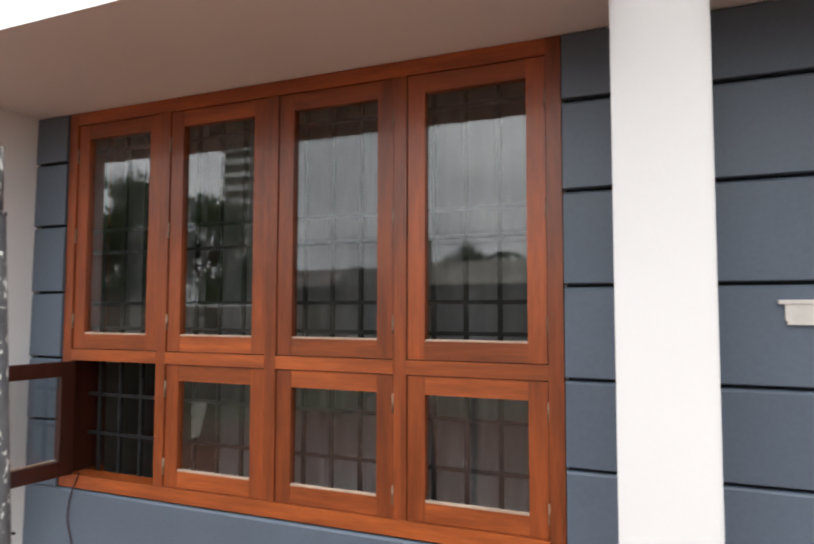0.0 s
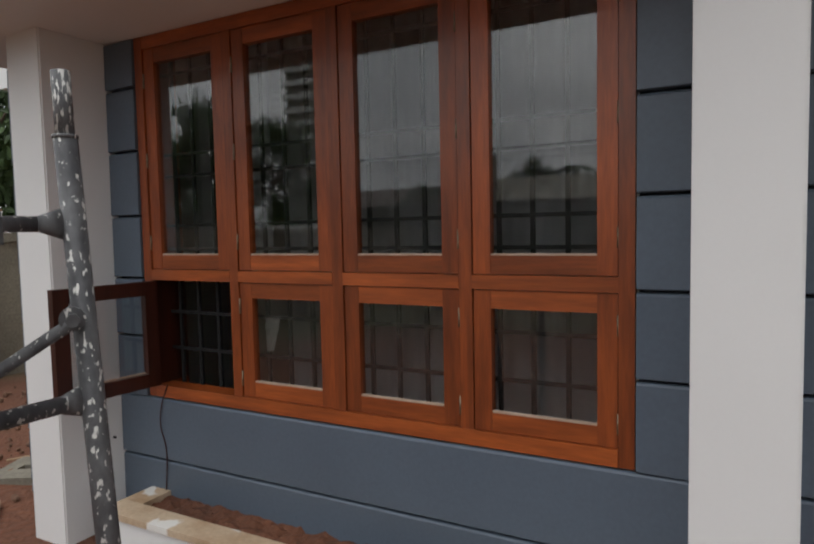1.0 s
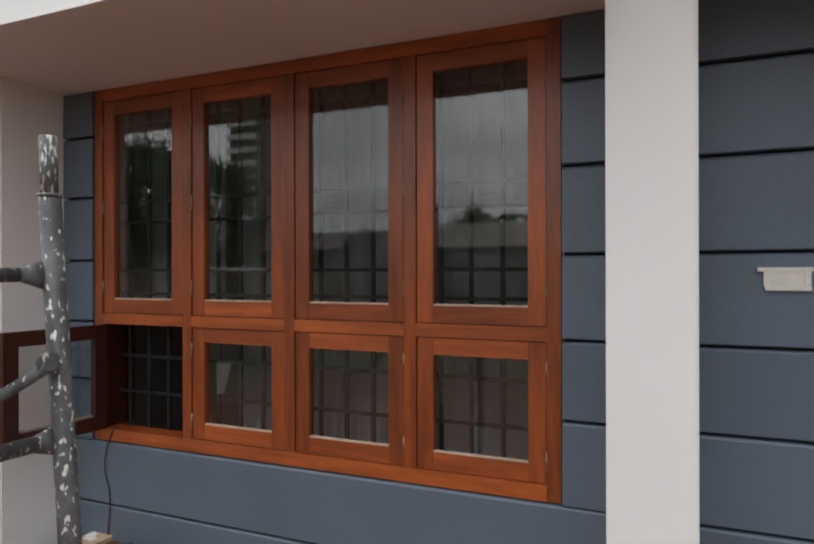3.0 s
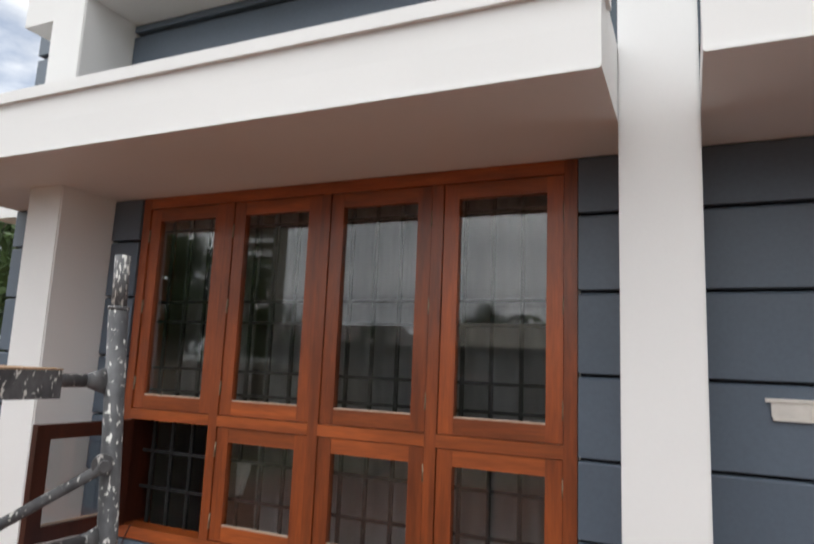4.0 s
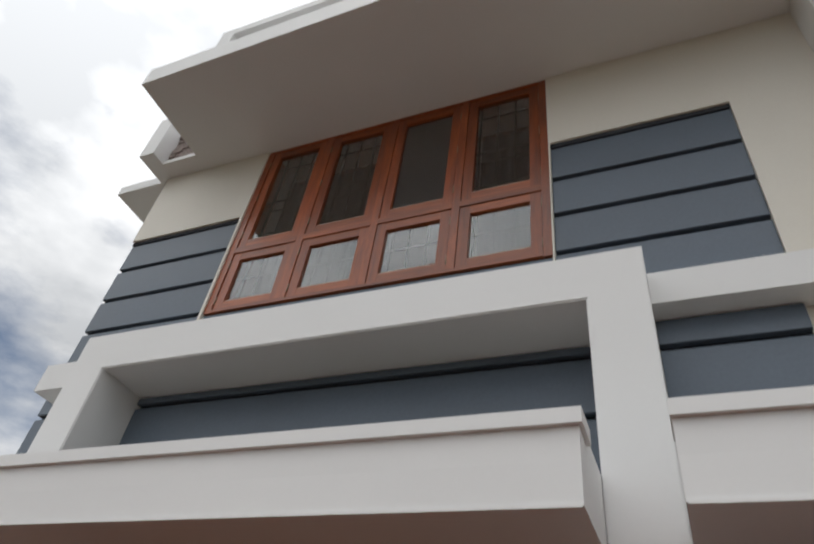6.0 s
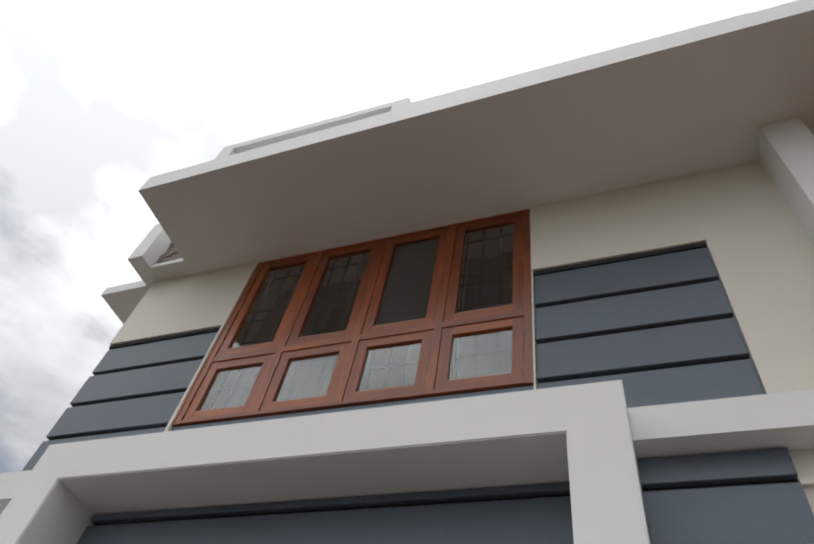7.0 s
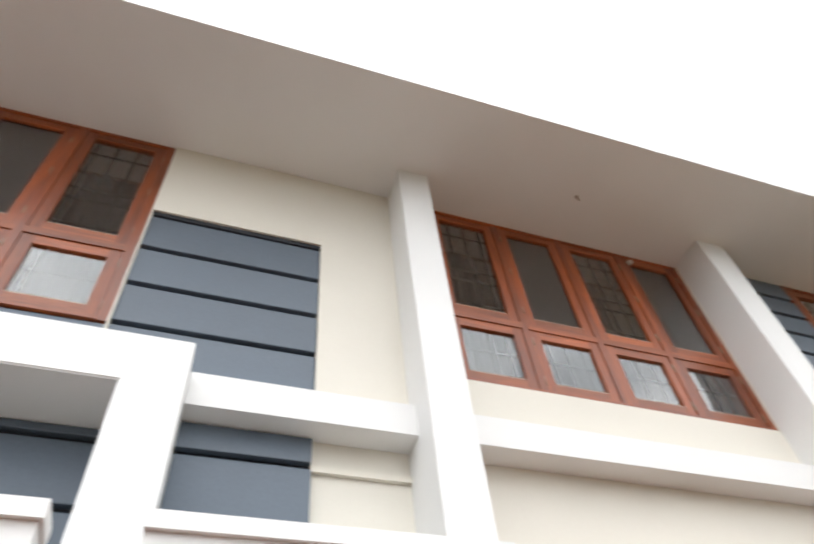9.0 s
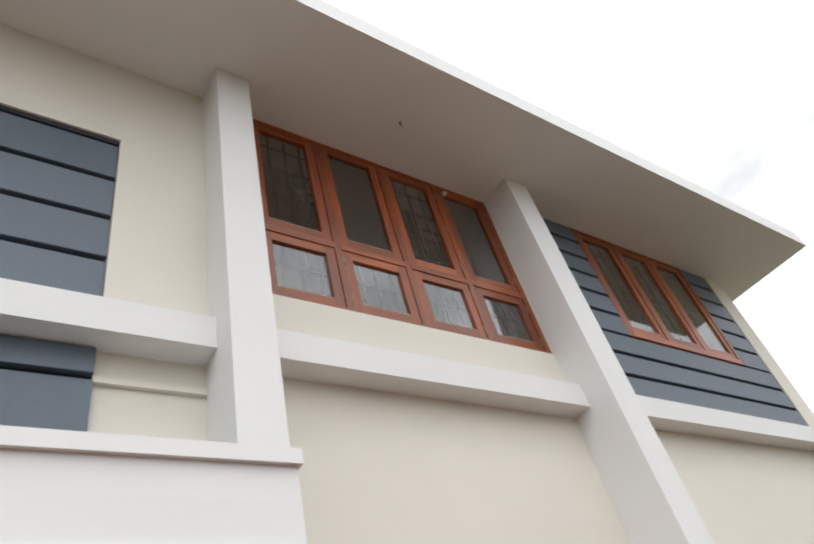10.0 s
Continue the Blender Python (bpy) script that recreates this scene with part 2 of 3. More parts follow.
def soften(bm, width, segments=2):
    edges = [e for e in bm.edges if len(e.link_faces) == 2 and e.calc_face_angle(0) > 0.6]
    bmesh.ops.bevel(bm, geom=edges, offset=width, segments=segments, affect="EDGES", clamp_overlap=True)


def tube(bm, a, b, r, sides=14, r2=None):
    a, b = Vector(a), Vector(b)
    q = (b - a).to_track_quat("Z", "Y")
    rings = []
    for p, rad in ((a, r), (b, r2 or r)):
        rings.append([bm.verts.new(p + q @ Vector((rad * math.cos(i * math.tau / sides), rad * math.sin(i * math.tau / sides), 0))) for i in range(sides)])
    for i in range(sides):
        f = bm.faces.new((rings[0][i], rings[0][(i + 1) % sides], rings[1][(i + 1) % sides], rings[1][i]))
        f.smooth = True
    bm.faces.new(rings[0][::-1])
    bm.faces.new(rings[1])


def to_mesh(bm, name, material):
    bmesh.ops.recalc_face_normals(bm, faces=bm.faces[:])
    me = bpy.data.meshes.new(name)
    bm.to_mesh(me)
    bm.free()
    me.materials.append(material)
    return me


def part(name, bm, material, parent=None, label=""):
    ob = new(name, bm if isinstance(bm, bpy.types.Mesh) else to_mesh(bm, name, material))
    ob.parent = parent
    return tagged(ob, label=label)


def boxed(name, dims, material, parent=None, label="", bevel=0.0):
    bm = bmesh.new()
    box(bm, *dims)
    if bevel:
        soften(bm, bevel)
    return part(name, bm, material, parent, label)


def base(name, x=0, y=0, z=0):
    ob = new(name)
    ob.location = (x, y, z)
    ob.empty_display_size = 0.1
    return ob


# ---- plan ----
SOFFIT_G, SOFFIT_R = 2.297, 5.487      # undersides of canopy and roof
WALL_Y = 0.03                          # face of the plaster wall
X_LEFT, X_RIGHT = -3.172, 7.5
BAY_Y = -0.055                         # face of the shallow bay round the fourth window
OPENINGS = [(-2.2, 0.0, 0.635, 2.297), (-2.175, 0.002, 3.868, 5.487), (1.72, 3.92, 3.868, 5.487), (4.95, 6.72, 4.20, 5.487)]

# ---- ground ----
bm = bmesh.new()
rings = [0, 1.5, 3, 5, 8, 12, 20, 40, 90, 250, 900, 3000]
prev = None
for r in rings:
    row = []
    for i in range(48):
        a = i * math.tau / 48
        x, y = r * math.cos(a), r * math.sin(a) - 1.5
        h = 0.02 * noise.noise((x * 0.9, y * 0.9, 0)) + 0.02 * noise.noise((x * 3, y * 3, 4)) if r < 15 else 0
        row.append(bm.verts.new((x, y, h - 0.012)))
    if prev:
        for i in range(48):
            j = (i + 1) % 48
            f = bm.faces.new((prev[i], row[i], row[j], prev[j]))
            f.smooth = True
    prev = row
bmesh.ops.remove_doubles(bm, verts=bm.verts[:], dist=0.0001)
ground = part("ground", bm, M_GROUND)
tagged(ground, "bare red laterite soil round the new house", "ground", kind="structure")


# ---- walls ----
def wall_with_holes(name, x0, x1, z0, z1, y0, y1, holes, material, label):
    """One closed sheet of wall with thickness, openings cut through."""
    bm = bmesh.new()
    xs = sorted({x0, x1, *[min(max(h[i], x0), x1) for h in holes for i in (0, 1)]})
    zs = sorted({z0, z1, *[min(max(h[i], z0), z1) for h in holes for i in (2, 3)]})
    solid = {(i, j) for i in range(len(xs) - 1) for j in range(len(zs) - 1)
             if not any(h[0] < (xs[i] + xs[i + 1]) / 2 < h[1] and h[2] < (zs[j] + zs[j + 1]) / 2 < h[3] for h in holes)}
    made = {}

    def at(i, j, y):
        if (i, j, y) not in made:
            made[(i, j, y)] = bm.verts.new((xs[i], y, zs[j]))
        return made[(i, j, y)]

    for i, j in solid:
        for y in (y0, y1):
            bm.faces.new([at(i, j, y), at(i + 1, j, y), at(i + 1, j + 1, y), at(i, j + 1, y)])
        for n, a, b in (((i - 1, j), (i, j), (i, j + 1)), ((i + 1, j), (i + 1, j), (i + 1, j + 1)), ((i, j - 1), (i, j), (i + 1, j)), ((i, j + 1), (i, j + 1), (i + 1, j + 1))):
            if n not in solid:
                bm.faces.new([at(*a, y0), at(*b, y0), at(*b, y1), at(*a, y1)])
    ob = part(name, bm, material)
    return tagged(ob, label, "wall", kind="structure")


wall = wall_with_holes("wall_front", X_LEFT, X_RIGHT, -0.1, SOFFIT_R - 0.002, WALL_Y, 0.22, OPENINGS, M_CREAM, "smooth cream-painted plaster front wall of the house")
for lo, hi, holes in ((X_LEFT - 0.02, -2.175, [(-3.3, -2.196, 3.5, 4.745)]), (0.002, 4.17, [(1.72, 3.92, 3.868, 5.487), (0.011, 0.982, 3.5, 4.77)])):
    wall_with_holes("wall_upper_plaster", lo, hi, 3.552, SOFFIT_R - 0.002, -0.032, WALL_Y - 0.001, holes, M_CREAM, "thick cream-painted plaster round the upper windows and panels")
wall_with_holes("wall_bay", 4.173, X_RIGHT, 3.563, SOFFIT_R - 0.002, BAY_Y, WALL_Y - 0.001, [(4.95, 6.72, 4.20, 5.487)], M_CREAM, "shallow cream-painted bay round the end window")
wall_with_holes("wall_bay_edge", 7.20, X_RIGHT, 3.563, SOFFIT_R - 0.002, BAY_Y - 0.045, BAY_Y - 0.0005, [], M_CREAM, "cream-painted plaster edge of the bay")
side = boxed("wall_left", (X_LEFT, X_LEFT + 0.2, 0.222, 9, -0.1, SOFFIT_R - 0.002), M_CREAM)
tagged(side, "cream-painted plaster side wall", "wall", kind="structure")
side = boxed("wall_right", (X_RIGHT - 0.2, X_RIGHT, 0.222, 9, -0.1, SOFFIT_R - 0.002), M_CREAM)
tagged(side, "cream-painted plaster side wall", "wall", kind="structure")
back = boxed("wall_back", (X_LEFT, X_RIGHT, 9.002, 9.2, -0.1, SOFFIT_R - 0.002), M_CREAM)
tagged(back, "cream-painted plaster back wall", "wall", kind="structure")
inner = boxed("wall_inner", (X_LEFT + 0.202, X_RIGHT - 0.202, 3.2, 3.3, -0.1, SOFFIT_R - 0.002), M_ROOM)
tagged(inner, "plastered room wall behind the windows, its unlit shade put into the colour", "wall", kind="structure")
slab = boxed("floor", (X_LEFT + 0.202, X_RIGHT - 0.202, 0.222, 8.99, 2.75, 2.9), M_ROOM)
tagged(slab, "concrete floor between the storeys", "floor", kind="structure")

# ---- columns, beams, canopies ----
FRONT = -0.325


def pillar(x0, x1, y0, z1, label):
    ob = boxed("column", (x0, x1, y0, WALL_Y - 0.001, -0.1, z1), M_WHITE, bevel=0.006)
    return tagged(ob, label, "column", group="white facade columns", kind="structure")


def portal(outline, y0, y1, label):
    """A frame of two columns and a beam, cast in one."""
    bm = bmesh.new()
    face = bm.faces.new([bm.verts.new((x, y0, z)) for x, z in outline])
    ex = bmesh.ops.extrude_face_region(bm, geom=[face])
    for v in ex["geom"]:
        if isinstance(v, bmesh.types.BMVert):
            v.co.y = y1
    soften(bm, 0.006)
    ob = part("column_frame", bm, M_WHITE)
    return tagged(ob, label, "column frame", kind="structure")


portal([(-2.64, -0.1), (-2.64, 3.545), (0.418, 3.545), (0.418, -0.1), (0.178, -0.1), (0.178, 3.302), (-2.40, 3.302), (-2.40, -0.1)], FRONT, WALL_Y - 0.001, "white-painted frame of two square columns and a beam")
pillar(1.447, 1.66, -0.275, SOFFIT_R - 0.001, "tall white-painted column rising to the roof")
pillar(3.925, 4.172, -0.315, SOFFIT_R - 0.001, "tall white-painted column rising to the roof")

for a, b in ((0.419, 1.446), (1.661, 3.924), (4.173, X_RIGHT)):
    beam = boxed("string_beam", (a, b, -0.12, WALL_Y - 0.001, 3.392, 3.562), M_WHITE, bevel=0.006)
    tagged(beam, "white-painted string beam between columns at floor level", "beam", kind="structure")
ledge = boxed("corner_ledge", (-2.865, -2.641, FRONT + 0.005, WALL_Y - 0.001, 3.21, 3.38), M_WHITE, bevel=0.005)
tagged(ledge, "short white-painted ledge beside the column", "ledge", kind="structure")
ledge = boxed("side_ledge", (-3.36, X_LEFT - 0.001, 0.25, 4, 3.15, 3.28), M_WHITE, bevel=0.005)
tagged(ledge, "white-painted ledge along the side wall", "ledge", kind="structure")


def canopy(x0, x1, label):
    bm = bmesh.new()
    box(bm, x0, x1, -0.72, WALL_Y - 0.001, SOFFIT_G, 2.42)
    soften(bm, 0.006)
    ob = part("canopy", bm, M_WHITE)
    tagged(ob, label, "canopy", kind="structure")
    boxed("upstand", (x0, x1, -0.7195, -0.60, 2.4201, 2.526), M_WHITE, ob)
    boxed("drip_band", (x0 - 0.004, x1 + 0.012, -0.738, -0.59, 2.5262, 2.576), M_WHITE, ob, bevel=0.006)
    boxed("drip_edge", (x0 + 0.004, x1 - 0.004, -0.7245, -0.716, SOFFIT_G - 0.006, SOFFIT_G + 0.004), M_WHITE, ob, "pale plaster drip edge", 0.002)
    # added grey sheet, out of view, that dims the bounce into the recess
    boxed("top_screed", (x0 + 0.002, x1 - 0.102, -0.598, -0.02, 2.4201, 2.4235), M_CONCRETE, ob, "unseen grey sheet that lowers the bounce off the canopy top")
    boxed("end_upstand", (x1 - 0.1, x1, -0.599, WALL_Y - 0.001, 2.4201, 2.56), M_WHITE, ob)
    return ob


# the columns stand in notches of the canopies
canopy_left = canopy(-2.399, 0.1765, "white-painted concrete canopy with a raised band over the window")
canopy_right = canopy(0.4195, 1.44, "white-painted concrete canopy beside the column")
bm = bmesh.new()
box(bm, -3.2, -2.6415, -0.72, WALL_Y - 0.001, SOFFIT_G, 2.42)
box(bm, -2.6415, -2.399, -0.72, FRONT - 0.001, SOFFIT_G, 2.42)
box(bm, -3.2, -2.4033, -0.738, -0.59, 2.4201, 2.576)
part("canopy_end", bm, M_WHITE, canopy_left)

# ---- roof ----
roof = base("roof", 2.6, 0, SOFFIT_R)
tagged(roof, "flat white-painted overhanging concrete roof slab", "roof", kind="structure")


def roof_part(name, dims, material=M_WHITE, label="", bevel=0.008):
    x0, x1, y0, y1, z0, z1 = dims
    return boxed(name, (x0 - 2.6, x1 - 2.6, y0, y1, z0 - SOFFIT_R, z1 - SOFFIT_R), material, roof, label, bevel)


bm = bmesh.new()
for v in box(bm, -2.795 - 2.6, 8.06 - 2.6, -0.858, 9.3, 0, 0.203):
    if v.co.y < 0 and v.co.x > 0:
        v.co.y = -0.955      # the eave runs slightly askew to the wall
soften(bm, 0.008)
part("slab", bm, M_WHITE, roof)
roof_part("gutter_wall", (-3.28, -3.13, -0.305, 9.3, SOFFIT_R, 6.0))
roof_part("gutter_floor", (-3.129, -2.791, -0.18, 9.3, SOFFIT_R, 5.53))
roof_part("side_overhang", (-3.775, -3.281, -0.012, 9.3, SOFFIT_R + 0.004, 5.59))
for row in range(8):
    x = -3.126 - (0.05 if row % 2 else 0)
    while x < -2.80:
        a, b = max(x, -3.126), min(x + 0.105 + random.uniform(-0.02, 0.02), -2.793)
        if b - a > 0.02:
            roof_part("brick", (a, b - 0.008, -0.165 + random.uniform(-0.012, 0.012), 0.1, 5.532 + row * 0.052, 5.532 + row * 0.052 + 0.043), M_BRICK, "", 0)
        x = b
roof_part("brick_mortar", (-3.128, -2.792, -0.15, 0.12, 5.531, 5.95), M_BRICK, "rough unplastered brick", 0)
roof_part("parapet_base", (-2.49, -0.79, -0.70, -0.58, 5.7002, 6.10))
roof_part("parapet_post", (-2.49, -2.36, -0.70, -0.58, 6.1002, 6.27))
roof_part("parapet_post", (-0.92, -0.79, -0.70, -0.58, 6.1002, 6.27))
roof_part("parapet_rail", (-2.49, -0.79, -0.70, -0.58, 6.2702, 6.36))
roof_part("parapet_back", (-2.355, -0.925, -0.55, -0.50, 6.1002, 6.27))
roof_part("parapet_wall", (-0.789, 1.6, -0.70, -0.58, 5.7002, 6.24))

# ---- cladding boards ----
BOARD_Y = -0.008


def boards(x0, x1, grooves, z0, z1, parent=wall, low=0.004, high=0.007, edge=0.0, back=WALL_Y):
    """A stack of boards between z0 and z1, parted at the grooves."""
    cuts = [z0, *[g for g in grooves if z0 + 0.03 < g < z1 - 0.03], z1]
    front = back + BOARD_Y - WALL_Y
    boxed("joint_backing", (x0 + 0.003, x1 - 0.001, back - 0.006, back - 0.001, z0, z1), M_GAP, parent)
    for lo, hi in zip(cuts, cuts[1:]):
        bm = bmesh.new()
        z_lo, z_hi = lo + (high if lo != z0 else 0), hi - (low if hi != z1 else 0)
        section = [(back - 0.0065, z_lo), (front - 0.001, z_lo), (front - 0.004, z_lo + 0.003), (front - 0.001, z_hi - 0.009), (front + 0.003, z_hi - 0.003), (front + 0.009, z_hi), (back - 0.0065, z_hi)]
        ends = [[bm.verts.new((x, y, z)) for y, z in section] for x in (x0, x1 - edge)]
        bm.faces.new(ends[0])
        bm.faces.new(ends[1][::-1])
        for i in range(len(section)):
            j = (i + 1) % len(section)
            bm.faces.new((ends[0][i], ends[0][j], ends[1][j], ends[1][i]))
        part("cladding_board", bm, M_SLATE, parent)


G_LINES = [0.045, 0.335, 0.63, 0.918, 1.192, 1.484, 1.785, 2.075]
U_LINES = [2.38, 2.67, 2.96, 3.25, 3.60, 3.89, 4.17, 4.46]
boards(-2.398, -2.204, G_LINES, 0.632, SOFFIT_G - 0.002)
boards(0.004, 0.176, G_LINES, 0.632, SOFFIT_G - 0.002)
boards(-2.398, 0.176, G_LINES, -0.05, 0.628)
boards(0.421, 1.444, G_LINES, -0.05, SOFFIT_G - 0.002)
UP = {"low": 0.018, "high": 0.008}
boards(-2.398, 0.176, U_LINES, 2.425, 3.30, **UP)
boards(0.421, 0.981, U_LINES, 2.425, 3.387, **UP)
boards(X_LEFT - 0.02, -2.643, G_LINES + U_LINES, -0.05, SOFFIT_G - 0.002)
boards(X_LEFT - 0.02, -2.87, U_LINES, 2.425, 3.59, **UP)
boards(X_LEFT - 0.02, -2.198, U_LINES, 3.60, 4.714, edge=0.02, **UP)
boards(-2.194, 0.001, U_LINES, 3.56, 3.864, **UP)
boards(0.0125, 0.980, U_LINES, 3.564, 4.738, **UP)
boxed("top_trim", (X_LEFT - 0.02, -2.198, -0.018, WALL_Y - 0.001, 4.7145, 4.7435), M_GAP, wall, "dark shadow trim")
boxed("side_trim", (-2.2175, -2.1975, -0.012, WALL_Y - 0.0062, 3.60, 4.714), M_GAP, wall, "dark shadow trim")
boxed("top_trim", (0.0115, 0.980, -0.018, WALL_Y - 0.001, 4.7385, 4.7695), M_GAP, wall, "dark shadow trim")
R_LINES = [3.77, 3.985, 4.20, 4.417, 4.634, 4.85, 5.07, 5.285]
boards(4.175, 4.946, R_LINES, 4.199, SOFFIT_R - 0.003, back=BAY_Y, **UP)
boards(6.724, 7.188, R_LINES, 4.199, SOFFIT_R - 0.003, back=BAY_Y, **UP)
boards(4.175, 7.188, R_LINES, 3.564, 4.182, back=BAY_Y, **UP)
boxed("end_trim", (7.188, 7.1995, BAY_Y - 0.03, BAY_Y - 0.001, 3.564, SOFFIT_R - 0.003), M_GAP, wall, "dark shadow trim")
mould = boxed("plaster_line", (0.983, 1.445, WALL_Y - 0.024, WALL_Y - 0.001, 3.228, 3.256), M_CREAM, wall, "thin raised plaster line")


# ---- windows ----
def bar(name, x0, x1, y0, y1, z0, z1, material, parent, label="", bevel=0.003):
    return boxed(name, (x0, x1, y0, y1, z0, z1), material, parent, label, bevel)


def sash_mesh(w, h, border=0.063, depth=0.036):
    """The two stiles of a sash about its hinge edge at x = 0, standing on z = 0, face towards -y."""
    bm = bmesh.new()
    for d in ((0, border, 0, depth, 0, h), (w - border, w, 0, depth, 0, h)):
        b2 = bmesh.new()
        box(b2, *d)
        soften(b2, 0.003)
        me = bpy.data.meshes.new("tmp")
        b2.to_mesh(me)
        b2.free()
        bm.from_mesh(me)
        bpy.data.meshes.remove(me)
    return bm


def window(name, x0, x1, z0, z1, cells, transom, label, opened=(), set_back=0.0, sill=0.056, head=0.057, screens=()):
    """A wooden window: fixed frame, sashes, glass, hinges and an iron grille inside."""
    root = base(name, x0, set_back, z0)
    tagged(root, label, "window", group="teak casement windows", kind="structure")
    w, h, fr, mu = x1 - x0, z1 - z0, 0.05, 0.05
    d = 0.09
    bar("jamb", 0.001, fr, 0, 0.195, 0, h - 0.002, M_WOOD_V, root)
    bar("jamb", w - fr, w - 0.001, 0, 0.195, 0, h - 0.002, M_WOOD_V, root)
    bar("head", fr + 0.0005, w - fr - 0.0005, 0.001, d, h - head, h - 0.002, M_WOOD_H, root)
    bar("sill", fr + 0.0005, w - fr - 0.0005, -0.004, d, 0.001, sill, M_WOOD_H, root)
    cw = (w - 2 * fr - (cells - 1) * mu) / cells
    rows = [(sill, transom), (transom + 0.05, h - head)] if transom else [(sill, h - head)]
    for c in range(cells):
        cx = fr + c * (cw + mu)
        if c:
            bar("mullion", cx - mu + 0.0005, cx - 0.0005, 0.002, d, sill + 0.0005, h - head - 0.0005, M_WOOD_V, root)
        if transom:
            bar("transom", cx, cx + cw, 0.001, d, transom + 0.0005, transom + 0.0495, M_WOOD_H, root)
        right = c >= cells / 2
        for r, (a, b) in enumerate(rows):
            me_w, me_h = cw - 0.006, b - a - 0.006
            swung = (c, r) in opened
            sash = part("sash", sash_mesh(me_w, me_h), M_WOOD_DARK if swung else M_WOOD_V, root, "outward-swung dark wooden sash" if swung else "")
            sash.location = (cx + 0.003, 0.008, a + 0.003)
            if swung:
                sash.rotation_euler = (0, 0, radians(-opened[(c, r)]))
                sash.location = (cx + 0.003, -0.002, a + 0.003)
            for lo in (0, me_h - 0.063):
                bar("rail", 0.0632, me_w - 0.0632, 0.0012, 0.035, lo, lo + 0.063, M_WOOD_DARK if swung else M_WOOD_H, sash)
            pane = boxed("pane", (0.058, me_w - 0.058, 0.016, 0.020, 0.058, me_h - 0.058), M_GLASS, sash)
            pane.visible_shadow = False
            # pale strip: sky light along the bottom rail's top, put into putty colour
            bar("putty_bead", 0.0635, me_w - 0.0635, 0.004, 0.0158, 0.0632, 0.070, M_LIT_PUTTY, sash, "pale putty bead with the sky-lit rail top in its colour", 0.002)
            if swung:
                # thin sheet that makes the jamb face of the open bay darker
                boxed("jamb_lining", (fr + 0.0005, fr + 0.0035, 0.012, 0.19, a, b), M_WOOD_DARK, root, "thin dark wooden sheet on the inner jamb face")
            if r and c in screens:
                boxed("insect_screen", (0.058, me_w - 0.058, 0.0215, 0.0225, 0.058, me_h - 0.058), M_SCREEN, sash, "dark insect mesh behind the glass")
            if not swung:
                hx = me_w + 0.002 if right else -0.002
                for hz in (0.12, 0.5, 0.86) if me_h > 0.7 else (0.16, 0.8):
                    bm = bmesh.new()
                    tube(bm, (hx, -0.004, me_h * hz - 0.033), (hx, -0.002, me_h * hz + 0.033), 0.0045, 8)
                    part("hinge", bm, M_STEEL, sash)
            # iron grille behind the glass
            gy = 0.105
            for i in range(4):
                bx = cx + cw * (i + 0.5) / 4
                bar("grille_bar", bx - 0.0075, bx + 0.0075, gy, gy + 0.014, a - 0.03, b + 0.03, M_IRON, root, bevel=0)
            levels = (0.09, 0.20, 0.43, 0.53, 0.90) if me_h > 0.7 else (0.33, 0.68)
            for lv in levels:
                bz = a + (b - a) * lv
                bar("grille_bar", cx, cx + cw, gy - 0.006, gy - 0.0002, bz - 0.0075, bz + 0.0075, M_IRON, root, bevel=0)
    return root


window("window_1", -2.2, 0.0, 0.635, 2.297, 4, 0.55, "varnished teak four-bay window with one lower sash swung open", {(0, 0): 94})
window("window_2", -2.175, 0.002, 3.868, 5.487, 4, 0.513, "varnished teak four-bay window under the roof soffit", set_back=-0.02, sill=0.024, head=0.024, screens=(2,))
window("window_3", 1.72, 3.92, 3.868, 5.487, 4, 0.513, "varnished teak four-bay window between two white columns", set_back=-0.02, sill=0.024, head=0.024, screens=(1, 3))
window("window_4", 4.95, 6.72, 4.20, 5.487, 3, 0, "varnished teak three-bay window in blue-grey cladding", set_back=BAY_Y - 0.04, head=0.03)


def curtain(x0, x1, z0, z1, y, label, waves=0.09, cloth=M_CURTAIN):
    bm = bmesh.new()
    cols = int((x1 - x0) / 0.012)
    top, low = [], []
    for i in range(cols + 1):
        x = x0 + (x1 - x0) * i / cols
        dy = 0.018 * math.sin(x * math.tau / waves + 2 * noise.noise((x * 3, y, 0))) + 0.02 * noise.noise((x * 6, 3, 1))
        top.append(bm.verts.new((x, y + dy * 0.7, z1)))
        low.append(bm.verts.new((x, y + dy, z0)))
    for i in range(cols):
        f = bm.faces.new((low[i], low[i + 1], top[i + 1], top[i]))
        f.smooth = True
    bmesh.ops.solidify(bm, geom=bm.faces[:], thickness=0.002)
    return tagged(part("curtain", bm, cloth), label, "curtain", group="window curtains")


